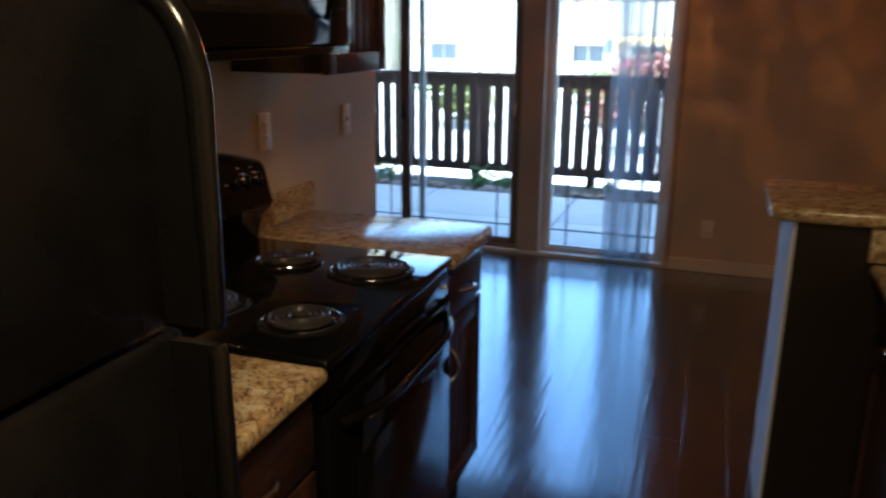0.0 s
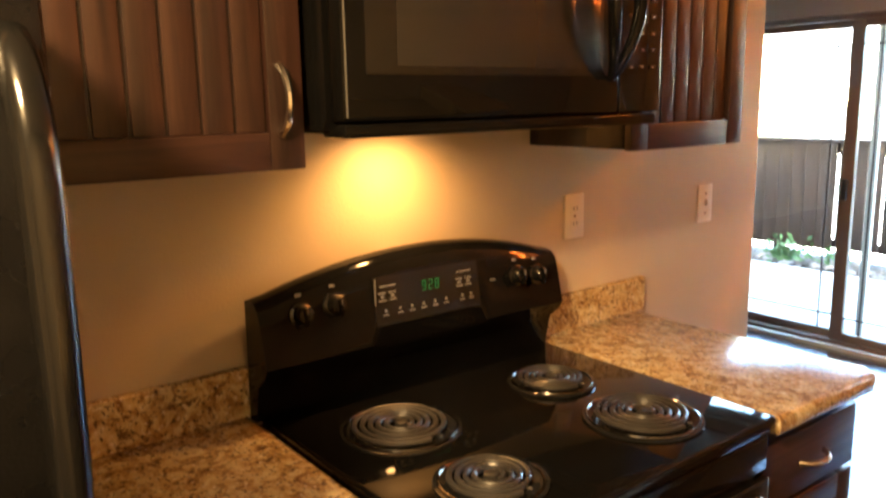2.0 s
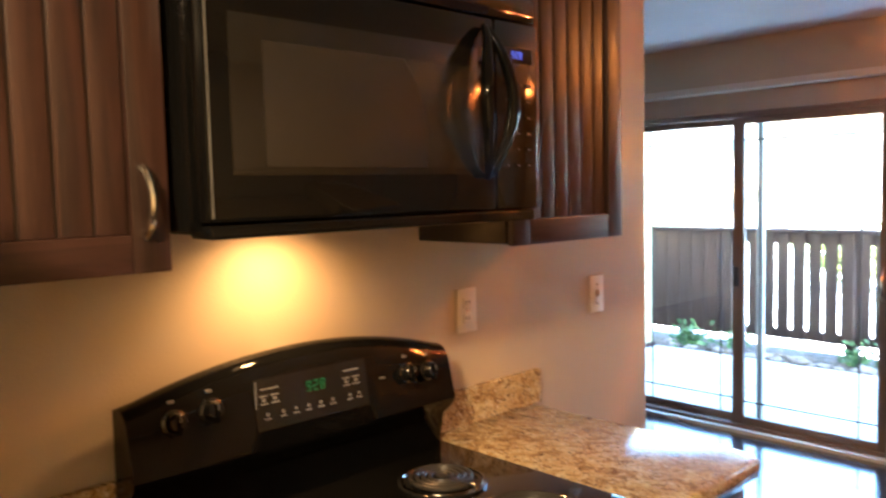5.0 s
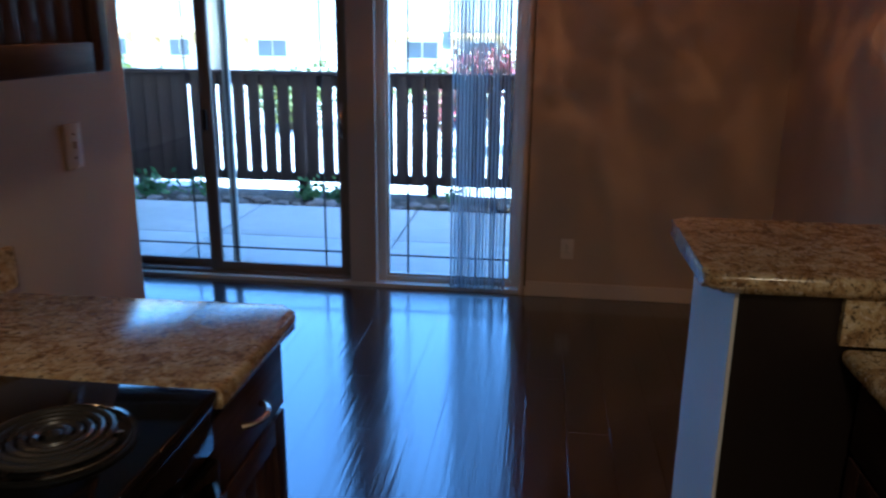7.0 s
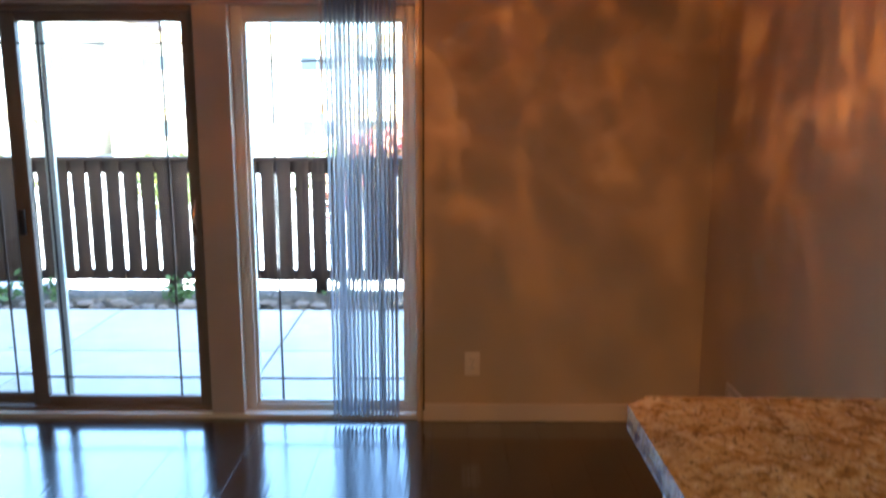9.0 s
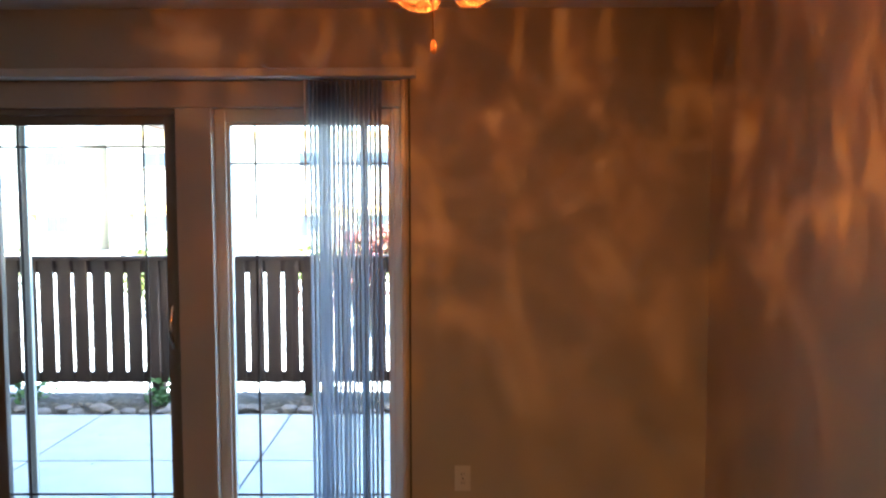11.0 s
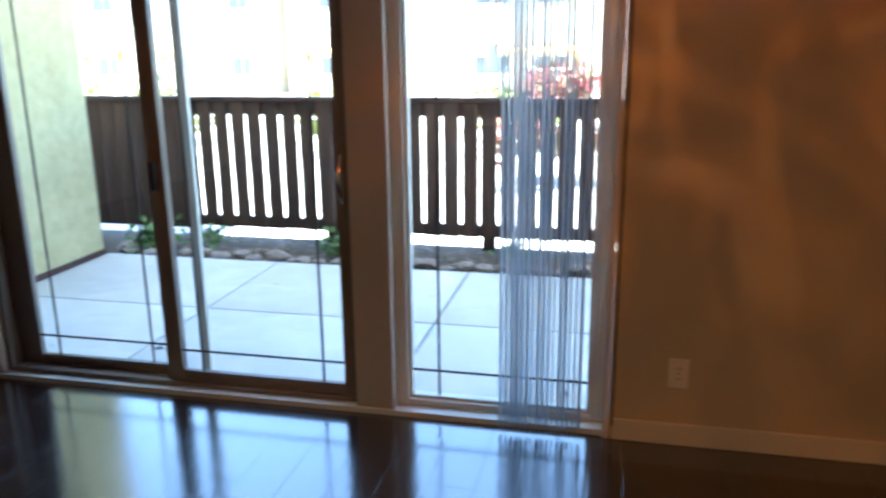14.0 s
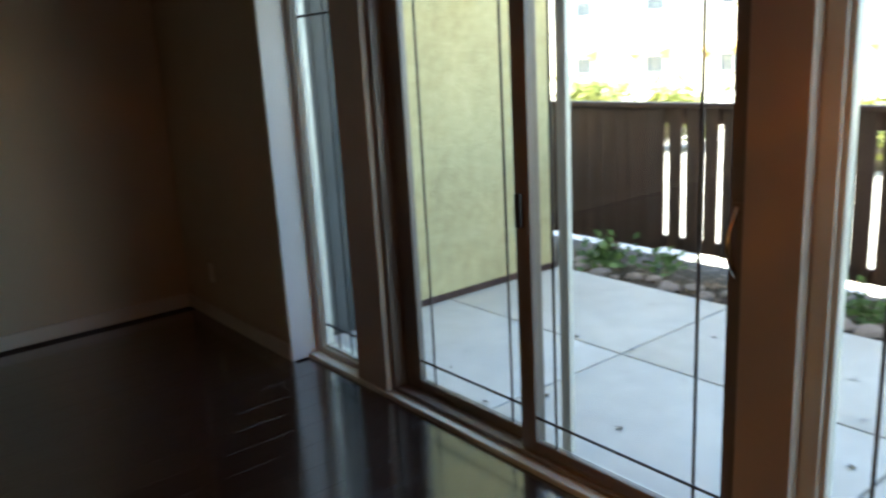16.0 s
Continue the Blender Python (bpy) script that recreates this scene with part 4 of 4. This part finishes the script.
def weed(x, y, r, n, size, label):
    t = thing("weed_clump", (x, y, -.075), label, "plant")
    bm = bmesh.new()
    leaves(bm, (x, y, -.06), r, n, size, .9)
    part("foliage", bm, M_LEAF, t, "", False)
    bm = bmesh.new()
    for i in range(5):
        a = random.uniform(0, 6.3)
        tube(bm, [(x, y, -.0755), (x + .3 * r * math.cos(a), y + .3 * r * math.sin(a), r * .5)], .003, 5)
    part("stems", bm, M_STEM, t)


weed(-2.25, 8.05, .15, 150, .06, "bright green weeds in the dirt bed")
weed(-1.95, 8.0, .13, 120, .05, "bright green weeds in the dirt bed")
weed(-3.78, 7.95, .2, 180, .07, "leafy green weeds by the stucco wall")
weed(-3.35, 8.1, .15, 70, .06, "leafy green weeds by the stucco wall")
weed(-.95, 8.2, .1, 60, .05, "dry brownish weeds below the fence")


def stone(x, y, s):
    bm = bmesh.new()
    bmesh.ops.create_icosphere(bm, subdivisions=2, radius=s)
    for v in bm.verts:
        v.co *= 1 + .35 * noise.noise(v.co / s * 1.3 + Vector((x * 9, y * 7, 0)))
        v.co.z *= .5
    bmesh.ops.translate(bm, verts=bm.verts, vec=(x, y, -.075 + s * .33))
    solid("edging_stone", bm, M_ROCK, "rough grey-brown stone along the patio edge", "stone", base=(x, y, -.075), smooth=True)["group"] = "stones along the patio edge"


x = -3.95
while x < 1.2:
    stone(x, 7.78 + random.uniform(-.03, .12), random.uniform(.035, .085))
    x += random.uniform(.07, .16)
litter = bmesh.new()
for _ in range(60):
    x, y = random.uniform(-3.8, .8), random.uniform(5.75, 7.65)
    s = random.uniform(.008, .03)
    a = random.uniform(0, 3)
    vs = [litter.verts.new((x + s * math.cos(a + k * 2.1) * (1 if k else .5), y + s * math.sin(a + k * 2.1), GZ + .003 + .006 * k)) for k in range(3)]
    litter.faces.new(vs)
solid("leaf_litter", litter, M_DIRT, "scattered dry leaves on the patio concrete", "litter", "stuff")


mulch = bmesh.new()
for _ in range(900):
    x, y = random.uniform(-3.95, 2.5), random.uniform(7.74, 8.45)
    s, a = random.uniform(.015, .05), random.uniform(0, 6.3)
    z = -.072 + random.uniform(0, .02)
    d, e = Vector((math.cos(a), math.sin(a), random.uniform(-.2, .5))), Vector((-math.sin(a), math.cos(a), random.uniform(-.2, .3)))
    p = Vector((x, y, z))
    mulch.faces.new([mulch.verts.new(q) for q in (p - d * s, p + e * s * .4, p + d * s, p - e * s * .4)])
solid("bed_litter", mulch, leaf_mat("dry leaves", (0.05, 0.035, 0.025), (0.20, 0.14, 0.09)), "dry brown leaves and twigs on the dirt bed", "litter", "stuff")


def bush(x, y, h, r, material, label, n=500, name="bush"):
    t = thing(name, (x, y, -.14), label, "plant")
    bm = bmesh.new()
    for i in range(7):
        a = random.uniform(0, 6.3)
        tube(bm, [(x, y, -.141), (x + r * .25 * math.cos(a), y + r * .25 * math.sin(a), h * .4), (x + r * .6 * math.cos(a), y + r * .6 * math.sin(a), h * .8)], [.03, .02, .008], 6)
    part("branches", bm, M_STEM, t)
    bm = bmesh.new()
    for i in range(18):
        c = (x + random.gauss(0, r * .45), y + random.gauss(0, r * .45), h * random.uniform(.25, .85))
        leaves(bm, c, r * .33, n // 18, .12, 1.0)
    part("foliage", bm, material, t, "", False)


bush(-1.0, 11.5, 1.25, .55, M_PINK, "red-pink flowering bush beyond the fence", 1500)
for bx, by in ((-4.2, 13.5), (-7.5, 14.0), (-1.6, 14.5), (-11, 16)):
    bush(bx, by, .72, .8, M_LEAFY, "yellow-green hedge plant beyond the fence", 1500)


# apartments across the way
def apartment(x0, x1, y0, h, columns, label):
    b = thing("apartment_building", ((x0 + x1) / 2, y0, -.14), label, "building")
    part("wall", boxes((x0, x1, y0, y0 + 8, -.139, h), bev=.02), M_FACADE, b)
    part("roof", extrude_poly(bmesh.new(), [(y0 - .6, h + .001), (y0 + 8.6, h + .001), (y0 + 4, h + .5)], 0, x0 - .3, x1 + .3), M_ROOF, b)
    part("fascia", boxes((x0 - .3, x1 + .3, y0 - .65, y0 - .601, h - .12, h + .08)), M_FTRIM, b, "", False)
    for x, wide in columns:
        for z, tall in ((.45, .62), (2.55, .55)):
            w = part("window", framed(bmesh.new(), x, x + wide, z, z + tall, y0 - .07, y0 - .001, .05, .05, .05, .05, 0), M_WHITE, b, "", False)
            xm = x + wide / 2
            part("pane", boxes((x + .05, xm - .02, y0 - .03, y0 - .002, z + .05, z + tall - .05)), M_FWIN, w, "", False)
            part("pane", boxes((xm + .02, x + wide - .05, y0 - .03, y0 - .002, z + .05, z + tall - .05)), M_FWIN, w, "", False)
            part("sill", boxes((x - .05, x + wide + .05, y0 - .10, y0 - .0715, z - .06, z)), M_FTRIM, w, "", False)
        # sloping tan hood over the lower window, on two brackets
        hood = part("hood", extrude_poly(bmesh.new(), [(y0 - .7, 1.10), (y0 - .001, 1.26), (y0 - .001, 1.34), (y0 - .7, 1.20)], 0, x - .45, x + wide + .25), M_FTRIM, b, "tan sloping window hood", False)
        for xa in (x - .35, x + wide + .12):
            part("bracket", extrude_poly(bmesh.new(), [(y0 - .6, 1.12), (y0 - .001, .85), (y0 - .001, 1.25)], 0, xa, xa + .07), M_FTRIM, hood, "", False)


apartment(-34, -11.6, 27.0, 4.4, [(-30.6, .9), (-27.4, .9), (-24.2, .9), (-21.0, .9), (-17.8, .9), (-14.9, .65), (-12.8, .8)], "cream two-storey apartment building in full sun")
apartment(-11.0, 14, 27.5, 3.6, [(-9.9, 1.1), (-4.8, 1.15), (-2.9, 1.15), (1.2, 1.1), (6.0, 1.1)], "cream two-storey apartment building in full sun")

# ---- floor planks ----
PW, PL = .165, 1.22
row_x = .012
while row_x - PW > LX:
    row_x -= PW
rest = bmesh.new()
i = 0
shared = {}
while row_x < EX:
    xa, xb = max(row_x, LX + .002), min(row_x + PW, EX - .002)
    y = SY - (i * .47 % PL)
    while y < OUT - .19:
        ya, yb = max(y, SY), min(y + PL, 5.428 if OX0 < xa and xb < OX1 else 5.343 if xb < OX0 + .1 else NY - .003)
        if yb - ya > .02 and xb - xa > .01:
            g = .0005
            if yb > 1.0 and xa > -4.6:
                key = (round(xb - xa, 4), round(yb - ya, 4))
                if key not in shared:
                    shared[key] = to_mesh("plank", boxes((0, key[0] - g, 0, key[1] - g, -.0075, 0), bev=.0006), M_PLANK, (0, 0, 0))
                ob = new("plank", shared[key])
                ob.location = (xa, ya, 0)
                ob.parent = floor
            else:
                box(rest, xa, xb - g, ya, yb - g, -.0075, 0)
        y += PL
    row_x += PW
    i += 1
ob = part("planks", rest, M_PLANK, floor, "", False)
tagged(ob, kind="stuff")
